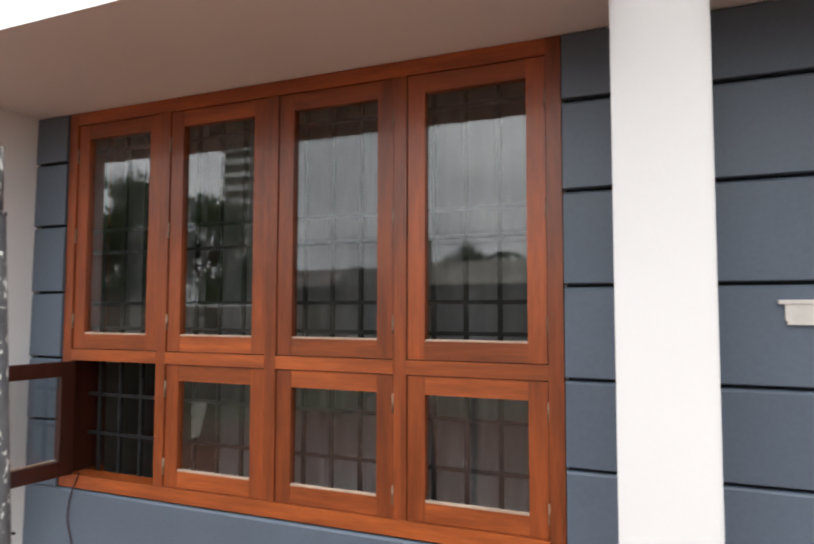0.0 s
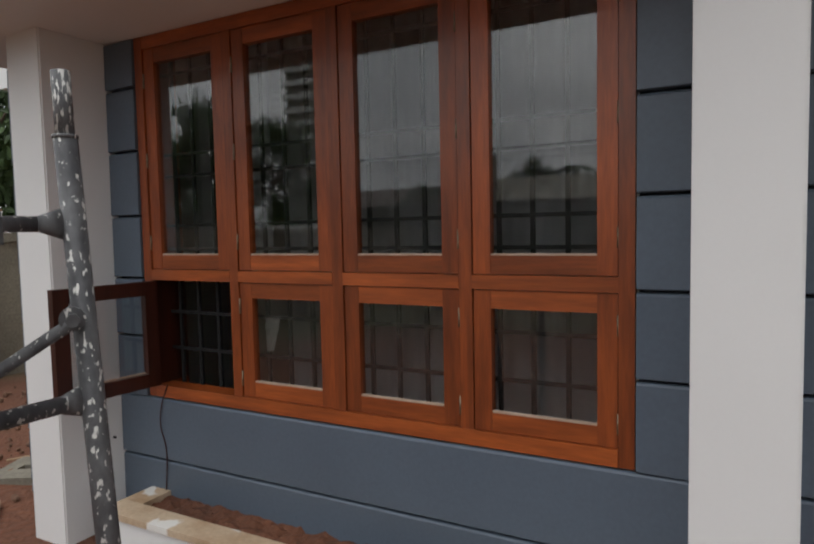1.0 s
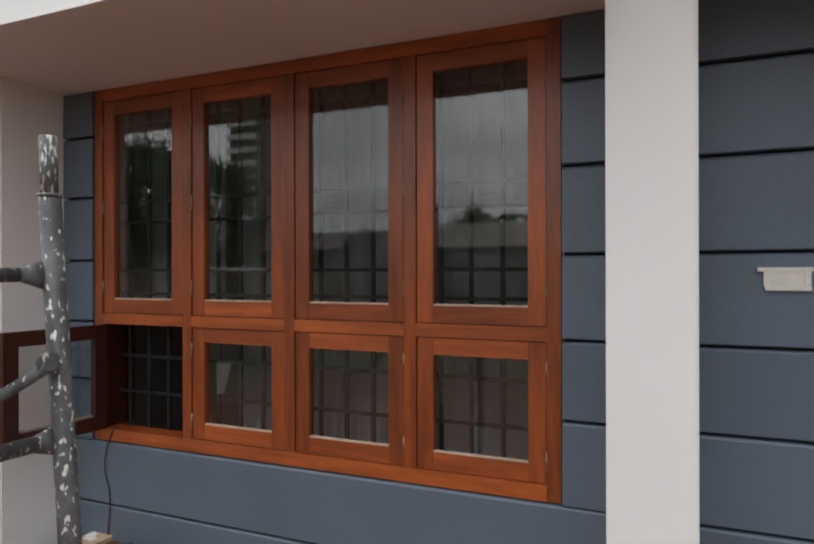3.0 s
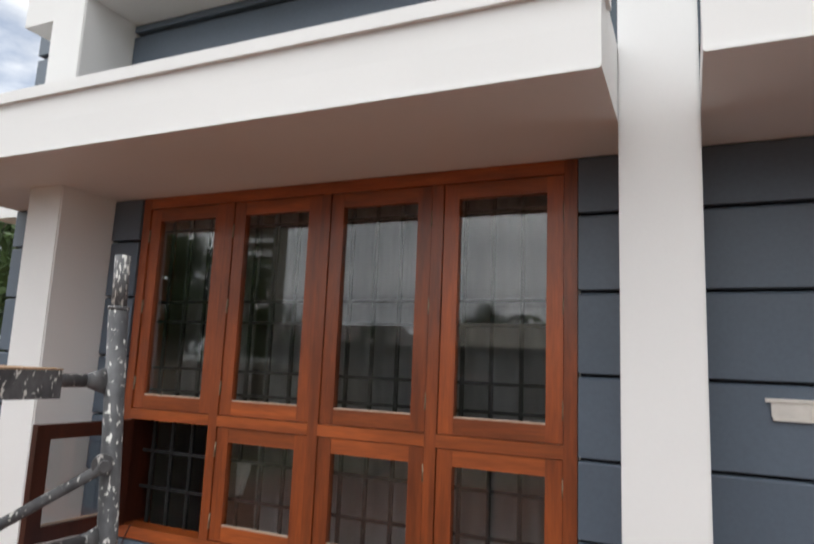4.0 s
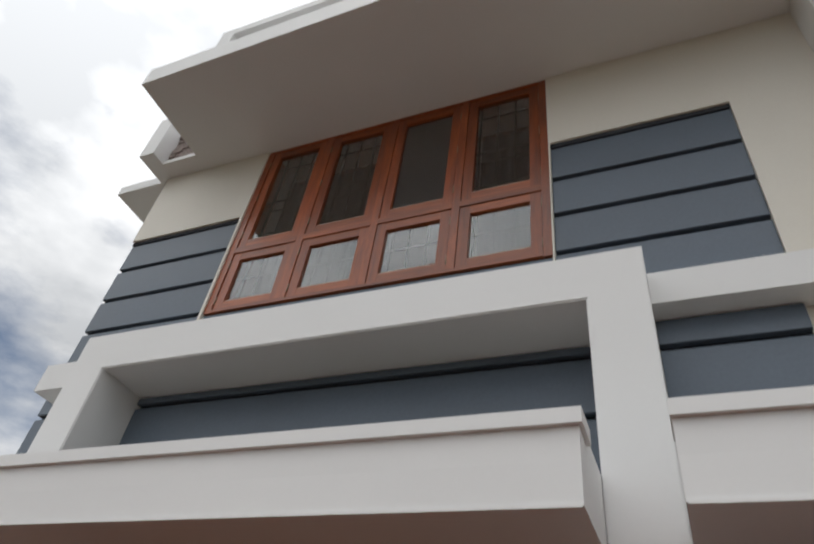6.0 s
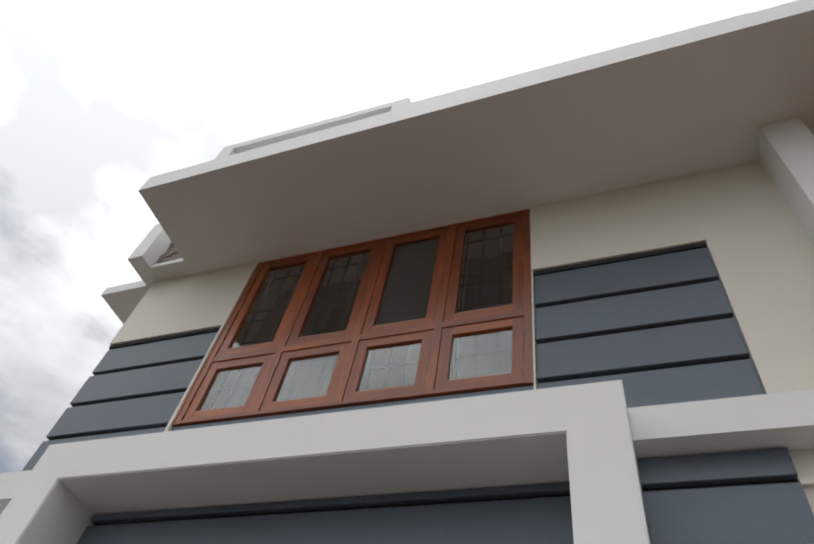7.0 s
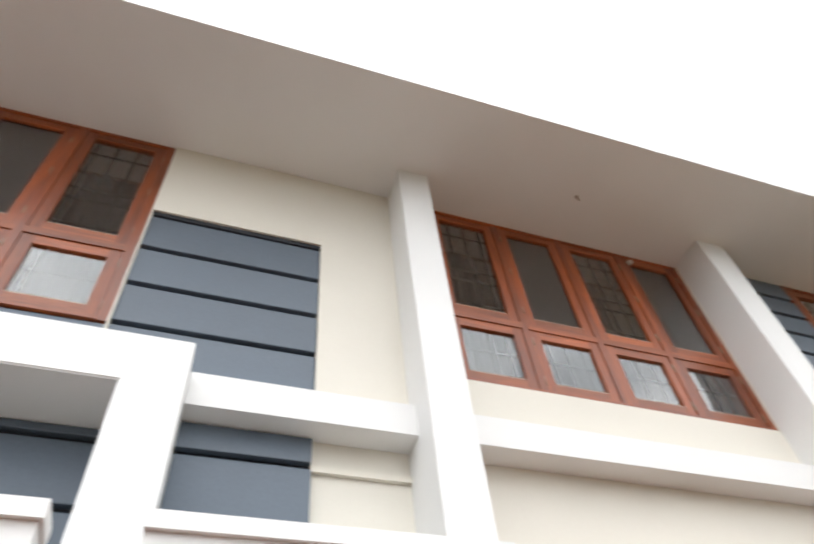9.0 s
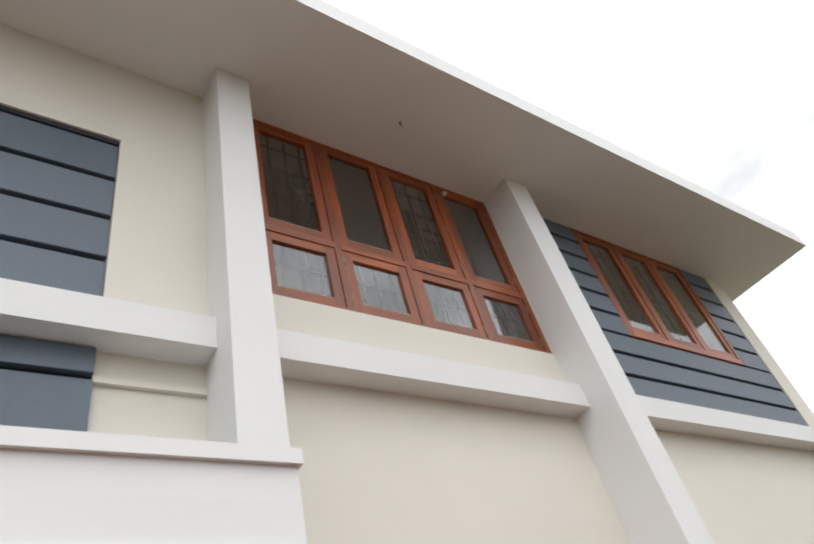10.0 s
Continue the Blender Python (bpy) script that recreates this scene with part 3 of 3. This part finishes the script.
for rail_x0, rail_x1, rail_z in ((-2.19, -0.01, 2.30), (-2.17, -0.01, 5.475), (1.73, 3.91, 5.475)):
    bm = bmesh.new()
    tube(bm, (rail_x0, 0.30, rail_z - 0.02), (rail_x1, 0.30, rail_z - 0.02), 0.012, 10)
    for x in (rail_x0 + 0.1, rail_x1 - 0.1):
        tube(bm, (x, 0.30, rail_z - 0.02), (x, 0.225, rail_z - 0.02), 0.008, 8)
    rod = part("curtain_rod", bm, M_STEEL)
    tagged(rod, "steel curtain rod on brackets inside the window", "curtain rod")
curtain(-1.60, -0.02, 0.40, 2.29, 0.30, "grey curtain hanging behind the iron grille")
curtain(-2.17, -1.66, 1.20, 2.29, 0.30, "short grey curtain hanging behind the iron grille")
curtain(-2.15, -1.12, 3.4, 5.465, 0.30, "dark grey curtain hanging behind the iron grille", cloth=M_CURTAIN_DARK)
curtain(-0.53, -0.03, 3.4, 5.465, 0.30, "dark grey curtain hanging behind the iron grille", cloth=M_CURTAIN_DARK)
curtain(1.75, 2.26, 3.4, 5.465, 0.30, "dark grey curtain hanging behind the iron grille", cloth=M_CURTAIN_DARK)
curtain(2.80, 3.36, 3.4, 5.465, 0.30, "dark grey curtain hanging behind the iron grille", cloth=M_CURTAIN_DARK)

# ---- small fittings on the facade ----
holder = base("lamp_holder", 3.445, 0.015, 5.405)
tagged(holder, "small white porcelain lamp holder on the window head", "lamp holder")
bm = bmesh.new()
tube(bm, (0, 0, 0), (0, -0.02, 0), 0.028, 16)
part("base_plate", bm, M_PORCELAIN, holder)
bm = bmesh.new()
tube(bm, (0, -0.02, 0), (0, -0.06, -0.02), 0.017, 16)
part("socket", bm, M_PORCELAIN, holder)

hook = base("ceiling_hook", 2.785, -0.415, SOFFIT_R)
tagged(hook, "small grey steel fan hook in the roof soffit", "hook")
bm = bmesh.new()
tube(bm, (0, 0, 0), (0, 0, -0.035), 0.0045, 8)
tube(bm, (0, 0, -0.035), (0.010, 0, -0.044), 0.0045, 8)
part("shank", bm, M_STEEL, hook)
bm = bmesh.new()
tube(bm, (0, 0, 0), (0, 0, -0.005), 0.012, 12)
part("plate", bm, M_STEEL, hook)

socket = base("wall_light_base", 0.658, BOARD_Y, 1.404)
tagged(socket, "unfinished cream-coloured wall light bracket on blue-grey cladding", "light bracket")
boxed("top_lip", (-0.072, 0.072, -0.016, 0.0, 0.022, 0.034), M_PORCELAIN, socket, bevel=0.004)
boxed("block", (-0.056, 0.064, -0.012, 0.0, -0.024, 0.0218), M_PORCELAIN, socket, bevel=0.003)
boxed("bottom_lip", (-0.052, 0.068, -0.016, 0.0, -0.035, -0.0242), M_PORCELAIN, socket, bevel=0.004)
boxed("side_cheek", (0.050, 0.066, -0.016, -0.0121, -0.023, 0.021), M_PORCELAIN, socket, bevel=0.0015)

cable = bpy.data.curves.new("cable", "CURVE")
cable.dimensions, cable.bevel_depth = "3D", 0.0028
line = cable.splines.new("BEZIER")
line.bezier_points.add(4)
for p, co in zip(line.bezier_points, ((-2.07, -0.005, 0.70), (-2.105, -0.016, 0.60), (-2.118, -0.016, 0.50), (-2.088, -0.016, 0.40), (-2.10, -0.016, 0.185))):
    p.co, p.handle_left_type, p.handle_right_type = co, "AUTO", "AUTO"
cable.materials.append(M_CABLE)
tagged(new("cable", cable), "thin dark cable hanging from the window sill", "cable")

# ---- planter along the wall ----
planter = base("planter", -1.0, -0.14, 0)
tagged(planter, "low white-painted planter curb with bare stone top", "planter")


def curb(name, dims, material, bevel, label=""):
    x0, x1, y0, y1, z0, z1 = dims
    return boxed(name, (x0 + 1.0, x1 + 1.0, y0 + 0.14, y1 + 0.14, z0, z1), material, planter, label, bevel)


curb("curb_front", (-2.185, 0.17, -0.28, -0.182, -0.06, 0.165), M_WHITE, 0.008)
curb("curb_side", (-2.185, -2.09, -0.1818, BOARD_Y - 0.002, -0.06, 0.165), M_WHITE, 0.008)
curb("coping_front", (-2.20, 0.17, -0.292, -0.170, 0.1652, 0.194), M_STONE, 0.006, "beige coping splashed with white paint")
curb("coping_side", (-2.20, -2.075, -0.1695, BOARD_Y - 0.002, 0.1652, 0.194), M_STONE, 0.006, "beige coping splashed with white paint")
bm = bmesh.new()
nx, ny = 90, 8
grid = [[bm.verts.new((-2.08 + 2.24 * i / nx + 1.0, -0.172 + 0.160 * j / ny + 0.14, 0.155 + 0.022 * noise.noise((i * 0.35, j * 0.5, 2)) + 0.014 * noise.noise((i * 1.1, j * 1.3, 5)) + 0.02 * j / ny)) for j in range(ny + 1)] for i in range(nx + 1)]
for i in range(nx):
    for j in range(ny):
        bm.faces.new((grid[i][j], grid[i + 1][j], grid[i + 1][j + 1], grid[i][j + 1]))
part("bed_soil", bm, M_SOIL, planter, "crumbly red-brown soil")

# ---- scaffold ----
scaffold = base("pipe_scaffold", -0.985, -1.158, -0.028)
tagged(scaffold, "paint-spattered grey steel pipe scaffold frame", "scaffold")


def pipe(name, a, b, r, label="", material=M_PIPE):
    bm = bmesh.new()
    tube(bm, a, b, r, 20)
    return part(name, bm, material, scaffold, label)


pipe("post", (0.135, 0, -0.02), (0.0, 0, 1.635), 0.0245)
pipe("post_collar", (0, 0, 1.632), (0, 0, 1.640), 0.0262, "rim of hardened paint", M_CAKED)
pipe("post_spigot", (0, 0, 1.635), (-0.005, 0, 1.775), 0.0195, "narrower pipe end caked with white paint", M_CAKED)
pipe("rail", (-0.012, -0.05, 1.45), (-0.05, -1.25, 1.45), 0.0165)
pipe("rail", (0.028, -0.055, 1.07), (-0.05, -1.25, 1.055), 0.0185)
for x, z in ((0.012, 1.45), (0.043, 1.07)):
    bm = bmesh.new()
    tube(bm, (0.009, -0.012, z), (0, -0.07, z), 0.036, 16, 0.0165)
    bmesh.ops.scale(bm, vec=(0.45, 1, 1), verts=bm.verts[:])
    bmesh.ops.translate(bm, vec=(x - 0.014, 0, 0), verts=bm.verts[:])
    part("flattened_end", bm, M_PIPE, scaffold)
brace = pipe("brace", (0.05, -0.035, 1.245), (-0.62, -0.375, 0.78), 0.0135)
bm = bmesh.new()
tube(bm, (0.02, -0.02, 1.25), (0.075, -0.055, 1.25), 0.009, 10)
tube(bm, (0.042, -0.034, 1.25), (0.050, -0.040, 1.25), 0.026, 14)
tube(bm, (0.064, -0.048, 1.25), (0.076, -0.056, 1.25), 0.015, 6)
part("bolt", bm, M_PIPE, brace, "rusty bolt and washer")
for y in (-1.25,):
    pipe("post", (-0.05, y - 0.02, -0.02), (-0.05, y - 0.02, 1.60), 0.0245)

plank = base("scaffold_plank", -1.012, -1.303, 1.429)
tagged(plank, "steel scaffold plank with white paint drips resting on the rail", "plank")
for d in ((-0.19, -0.175, -1.0, 0, -0.048, 0.0178), (0.02, 0.035, -1.0, 0, -0.048, 0.0178)):
    boxed("side_web", d, M_PIPE, plank, bevel=0.002)
boxed("deck", (-0.19, 0.035, -1.0, 0.0, 0.018, 0.022), M_PLANK, plank, "dusty yellowish deck", 0.001)
boxed("end_plate", (-0.1748, 0.0198, -0.012, -0.001, -0.048, 0.0178), M_PIPE, plank)

# ---- things lying on the soil beside the house ----
def lying(name, label, category, x, y, z, size, turn, material, lean=0.0):
    bm = bmesh.new()
    box(bm, -size[0] / 2, size[0] / 2, -size[1] / 2, size[1] / 2, 0, size[2])
    bmesh.ops.subdivide_edges(bm, edges=bm.edges[:], cuts=2)
    for v in bm.verts:
        v.co += 0.004 * Vector((noise.noise(v.co * 9), noise.noise(v.co * 8 + Vector((3, 0, 0))), 0))
    soften(bm, 0.003, 1)
    ob = part(name, bm, material)
    ob.matrix_world = pose(x, y, z, 0, lean, turn)
    return tagged(ob, label, category)


lying("wooden_offcut", "raw sawn timber offcut lying on red soil", "timber", -3.41, -0.26, -0.02, (0.56, 0.07, 0.03), -46, M_PLANK, 2)
lying("wooden_offcut", "short raw timber offcut lying on red soil", "timber", -3.05, -0.30, -0.02, (0.30, 0.06, 0.03), -32, M_PLANK, 3)
lying("timber_strip", "thin pale timber strip lying on red soil", "timber", -3.75, 0.33, -0.02, (0.30, 0.025, 0.015), 62, M_PLANK)
cover = base("concrete_cover", -3.46, 0.14, 0.0)
cover.rotation_euler = (radians(3), radians(-4), radians(20))
tagged(cover, "square concrete cover slab with a cut-out on red soil", "cover slab")
bm = bmesh.new()
for d in ((-0.18, 0.18, -0.16, -0.03, -0.03, 0.03), (-0.18, 0.18, 0.03, 0.16, -0.03, 0.03), (-0.18, -0.06, -0.03, 0.03, -0.03, 0.03), (0.06, 0.18, -0.03, 0.03, -0.03, 0.03)):
    box(bm, *d)
part("slab", bm, M_CONCRETE, cover)
bm = bmesh.new()
for i in range(420):
    a, r = random.uniform(0, math.tau), random.uniform(0, 2.4) ** 1.0
    c = Vector((-4.0 + r * math.cos(a), 0.1 + r * math.sin(a), 0.0))
    if c.x > -2.75 and c.y > -0.45:
        continue
    q = random.choice((0.008, 0.012, 0.018, 0.03))
    m = Matrix.Translation(c) @ Euler((random.uniform(0, 6), random.uniform(0, 6), 0)).to_matrix().to_4x4() @ Matrix.Diagonal((q, q * random.uniform(0.6, 1), q * 0.7, 1))
    bmesh.ops.create_icosphere(bm, subdivisions=1, radius=1, matrix=m)
stones = part("loose_stones", bm, mat("soil_clods", (0.26, 0.15, 0.10), 0.95, vary=0.3, scale=14, grain=60, bump=0.5, dist=0.004, dark=(0.10, 0.05, 0.03)))
tagged(stones, "small stones and clods scattered on red soil", "stones", kind="stuff")

# ---- compound walls ----
cwall = base("compound_wall", -6.5, 3, 0)
tagged(cwall, "weathered grey concrete compound wall with piers", "boundary wall", kind="structure")
boxed("wall_panel", (-0.08, 0.08, -14, 14, -0.1, 1.36), M_CONCRETE, cwall)
boxed("coping", (-0.11, 0.11, -14, 14, 1.3605, 1.45), M_CONCRETE, cwall, bevel=0.01)
for i in range(9):
    boxed("pier", (0.0805, 0.16, -13 + i * 3.2, -12.72 + i * 3.2, -0.1, 1.36), M_CONCRETE, cwall, bevel=0.01)
rod = base("steel_rod", -6.2, 1.0, 0.87)
tagged(rod, "short pale steel rod sticking out of the compound wall", "rod")
bm = bmesh.new()
tube(bm, (-0.26, 0, 0), (0.14, -0.05, 0), 0.02, 10)
part("bar", bm, M_STEEL, rod)
# wall added behind the view, kept dark so the panes mirror little of it
fwall = base("front_boundary_wall", -6, -13, 0)
tagged(fwall, "dark plastered boundary wall across the yard, unseen but for reflections", "boundary wall", kind="structure")
for a, b in ((-30, -8.2), (-4.6, 34)):
    boxed("wall_panel", (a, b, -0.1, 0.1, -0.1, 2.0), M_DARK_WALL, fwall)
    boxed("coping", (a, b, -0.15, 0.15, 2.0005, 2.06), M_DARK_WALL, fwall)
for i in range(20):
    if not -8.6 < -29.5 + i * 3.3 < -4.4:
        boxed("pier", (-29.5 + i * 3.3, -29.2 + i * 3.3, 0.1005, 0.18, -0.1, 2.0), M_DARK_WALL, fwall)
gate = base("yard_gate", -14.2, -13, 0)
tagged(gate, "white-painted barred steel gate in the boundary wall", "gate")
for z in (0.1, 0.8, 1.5):
    boxed("rail", (0.02, 3.58, -0.03, 0.03, z, z + 0.06), M_WHITE, gate)
for i in range(18):
    boxed("upright", (0.05 + i * 0.2, 0.13 + i * 0.2, 0.031, 0.05, -0.01, 1.6), M_WHITE, gate)


# ---- trees ----
def tree(x, y, height, spread, seed, label, leaves=1500, size=0.16):
    rnd = random.Random(seed)
    root = base("tree", x, y, 0)
    tagged(root, label, "tree", group="trees round the plot")
    bm = bmesh.new()
    top = height * 0.55
    tube(bm, (0, 0, -0.1), (rnd.uniform(-0.2, 0.2), rnd.uniform(-0.2, 0.2), top), 0.035 * height * 0.6, 10, 0.012 * height)
    hubs = []
    for i in range(17):
        a, r = i * 2.4 + rnd.uniform(-0.4, 0.4), spread * rnd.uniform(0.35, 0.85)
        h = height * rnd.uniform(0.22, 0.9)
        end = Vector((r * math.cos(a), r * math.sin(a), h))
        tube(bm, (0, 0, top * rnd.uniform(0.55, 0.95)), end, 0.011 * height, 6, 0.003 * height)
        hubs.append((end, spread * rnd.uniform(0.26, 0.48)))
    hubs.append((Vector((0, 0, height * 0.88)), spread * 0.45))
    part("trunk", bm, M_BARK, root)
    verts, faces = [], []
    for i in range(leaves):
        c, r = rnd.choice(hubs)
        d = Vector((rnd.gauss(0, 1), rnd.gauss(0, 1), rnd.gauss(0, 0.8))).normalized() * r * rnd.uniform(0.45, 1.05)
        p = c + d
        q = Euler((rnd.uniform(0, 6.3), rnd.uniform(0, 6.3), rnd.uniform(0, 6.3))).to_matrix()
        l, w = size * rnd.uniform(0.7, 1.5), size * rnd.uniform(0.3, 0.6)
        k = len(verts)
        verts += [p + q @ Vector(v) for v in ((-l, 0, 0), (0, -w, 0.15 * l), (l, 0, 0), (0, w, 0.15 * l))]
        faces.append((k, k + 1, k + 2, k + 3))
    me = bpy.data.meshes.new("crown")
    me.from_pydata(verts, [], faces)
    me.materials.append(M_LEAF)
    part("crown", me, M_LEAF, root)
    return root


DARK, FAR = "dense dark green broadleaf tree behind the compound wall", "broadleaf tree beyond the yard"
tree(-9.0, 2.6, 4.3, 2.3, 1, DARK, 7000, 0.085)
tree(-9.6, 5.4, 4.4, 2.4, 2, DARK, 6000, 0.085)
tree(-9.8, 0.2, 4.2, 2.2, 3, DARK, 6000, 0.085)
tree(-9.2, 8.6, 4.4, 2.4, 4, DARK, 5000, 0.085)
first = tree(-27.2, -24, 8.9, 3.4, 5, FAR, 5200, 0.17)
second = tree(-9.9, -31, 5.2, 1.55, 6, FAR, 4200, 0.10)
for i, (x, y, k) in enumerate(((-21.6, -23.5, 0.8), (-19.6, -25, 0.9), (-24.2, -23, 0.84), (-30.5, -24, 0.9), (-40, -30, 1.25), (-34, -27, 1.0), (-27, -48, 0.42), (-45, -26, 1.2), (4, -34, 0.8), (12, -30, 0.9), (24, -32, 1.1), (-52, -18, 1.2), (-20, -38, 0.5))):
    ob = copy_thing((first, second)[i % 2], pose(x, y, 0, 0, 0, 40 * i))
    ob.scale = (k, k, k)

palm = base("palm_tree", -8.75, -31.5, 0)
tagged(palm, "slender coconut palm beyond the yard", "palm tree")
bm = bmesh.new()
for i in range(6):
    tube(bm, (0.06 * i * i * 0.4, 0, i * 0.75 - 0.1), (0.06 * (i + 1) ** 2 * 0.4, 0, (i + 1) * 0.75), 0.13 - 0.012 * i, 9, 0.12 - 0.012 * i)
part("trunk", bm, M_BARK, palm)
for i in range(11):
    bm = bmesh.new()
    a = i * math.tau / 11
    last = None
    for j in range(9):
        u = j / 8
        c = Vector((0.85 + math.cos(a) * 1.25 * u, math.sin(a) * 1.25 * u, 4.45 + 0.6 * u - 1.1 * u * u))
        side_v = Vector((-math.sin(a), math.cos(a), -0.25)) * (0.17 * math.sin(math.pi * min(1, u + 0.12)) + 0.01)
        row = [bm.verts.new(c - side_v), bm.verts.new(c), bm.verts.new(c + side_v + Vector((0, 0, -0.1 * u)))]
        if last:
            bm.faces.new((last[0], last[1], row[1], row[0]))
            bm.faces.new((last[1], last[2], row[2], row[1]))
        last = row
    part("frond", bm, M_LEAF, palm)

# ---- neighbours across the yard ----
def far_house(x, y, w, d, h, label, cover=M_TILE):
    root = base("neighbour_house", x, y, 0)
    tagged(root, label, "house", group="neighbouring houses")
    boxed("wall", (-w / 2, w / 2, -d / 2, d / 2, -0.1, h), M_WHITE, root)
    bm = bmesh.new()
    e = 0.5
    v = [bm.verts.new(p) for p in ((-w / 2 - e, -d / 2 - e, h), (w / 2 + e, -d / 2 - e, h), (w / 2 + e, d / 2 + e, h), (-w / 2 - e, d / 2 + e, h), (-w / 2 + e, 0, h + d * 0.28), (w / 2 - e, 0, h + d * 0.28))]
    for f in ((0, 1, 5, 4), (2, 3, 4, 5), (1, 2, 5), (3, 0, 4), (3, 2, 1, 0)):
        bm.faces.new([v[i] for i in f])
    part("roof", bm, cover, root)
    for i in range(3):
        c = -w / 2 + w * (i + 0.5) / 3
        win = boxed("window", (c - 0.5, c + 0.5, d / 2 + 0.001, d / 2 + 0.06, 1.0, 2.1), M_WOOD_V, root)
        boxed("pane", (c - 0.42, c + 0.42, d / 2 + 0.0602, d / 2 + 0.07, 1.08, 2.02), M_IRON, win)
    return root


far_house(-8.4, -27.5, 5.4, 4.5, 2.55, "low house with a faded sheet roof beyond the yard", M_CONCRETE)
far_house(-33, -55, 15, 7, 3.6, "low white house with a tiled roof beyond the yard")
far_house(14, -26, 10, 7, 3.0, "low white house with a tiled roof beyond the yard")

tower = base("apartment_tower", -92, -120, 0)
tagged(tower, "tall grey apartment tower with open balconies far off", "apartment tower")
boxed("core", (-4, 2.6, -4, 3, -0.1, 44), M_CONCRETE, tower)
for i in range(14):
    boxed("balcony", (-4.2, 3.4, 3.001, 4.2, i * 3.1 + 1.0, i * 3.1 + 2.2), M_WHITE, tower)

pole = base("power_pole", -6.53, -16, 0)
tagged(pole, "grey concrete power pole at the street", "power pole")
bm = bmesh.new()
tube(bm, (0, 0, -0.1), (0, 0, 3.5), 0.11, 10, 0.09)
part("shaft", bm, M_CONCRETE, pole)
boxed("cap", (-0.1, 0.1, -0.1, 0.1, 3.5, 3.53), M_CONCRETE, pole)
for k in range(3):
    wire = bpy.data.curves.new("power_line", "CURVE")
    wire.dimensions, wire.bevel_depth = "3D", 0.012
    sp = wire.splines.new("POLY")
    sp.points.add(24)
    for i, p in enumerate(sp.points):
        u = i / 24
        p.co = (-60 + 90 * u, -16.0 + 0.02 * k, 3.35 + 0.17 * k + 0.9 * (4 * (u - 0.5) ** 2 - 1) * 0.4 + 0.4, 1)
    wire.materials.append(M_IRON)
    tagged(new("power_line", wire), "thin dark power line crossing the street", "power line", group="power lines")

# ---- strands of cobweb behind the lower panes ----
web = bpy.data.curves.new("cobweb", "CURVE")
web.dimensions, web.bevel_depth = "3D", 0.0005
M_WEB = mat("pale_cobweb", (0.42, 0.41, 0.39), 0.9, vary=0.1)
for x, z, dx, dz in ((-0.47, 0.98, 0.16, -0.10), (-0.36, 0.90, 0.14, -0.16), (-0.44, 1.0, 0.20, 0.05), (-0.92, 1.10, 0.06, -0.12), (-0.98, 0.80, 0.15, 0.05), (-0.80, 0.98, 0.10, -0.10), (-1.50, 1.0, 0.16, -0.12), (-1.46, 1.03, 0.10, 0.03)):
    sp = web.splines.new("POLY")
    sp.points.add(5)
    for i, p in enumerate(sp.points):
        u = i / 5
        p.co = (x + dx * u, 0.085 - 0.01 * math.sin(3 * u), z + dz * u - 0.02 * math.sin(math.pi * u), 1)
web.materials.append(M_WEB)
tagged(new("cobweb", web), "pale strands of cobweb on the window grille", "cobweb", kind="stuff")
bm = bmesh.new()
n = 10
rows = [[bm.verts.new((-1.54 + 0.085 * i / n * (1 - 0.5 * j / n), 0.082 + 0.012 * noise.noise((i * 0.5, j * 0.5, 7)), 1.03 - 0.15 * j / n + 0.015 * noise.noise((i * 0.4, j * 0.3, 1)))) for j in range(n + 1)] for i in range(n + 1)]
for i in range(n):
    for j in range(n):
        bm.faces.new((rows[i][j], rows[i + 1][j], rows[i + 1][j + 1], rows[i][j + 1])).smooth = True
bmesh.ops.solidify(bm, geom=bm.faces[:], thickness=0.0015)
tagged(part("plastic_scrap", bm, M_WEB), "torn pale plastic scrap caught in the window grille", "plastic scrap")

# ---- sunshade on the side wall ----
shade = boxed("side_sunshade", (-4.9, X_LEFT - 0.021, 0.9, 3.2, 2.56, 2.84), M_WHITE, bevel=0.006)
tagged(shade, "white-painted concrete sunshade on the side wall", "sunshade", kind="structure")
bm = bmesh.new()
tube(bm, (-2.3995, -0.06, 0.42), (-2.386, -0.06, 0.42), 0.006, 8)
tagged(part("wall_plug", bm, M_IRON), "small dark plug in the white column", "wall plug")
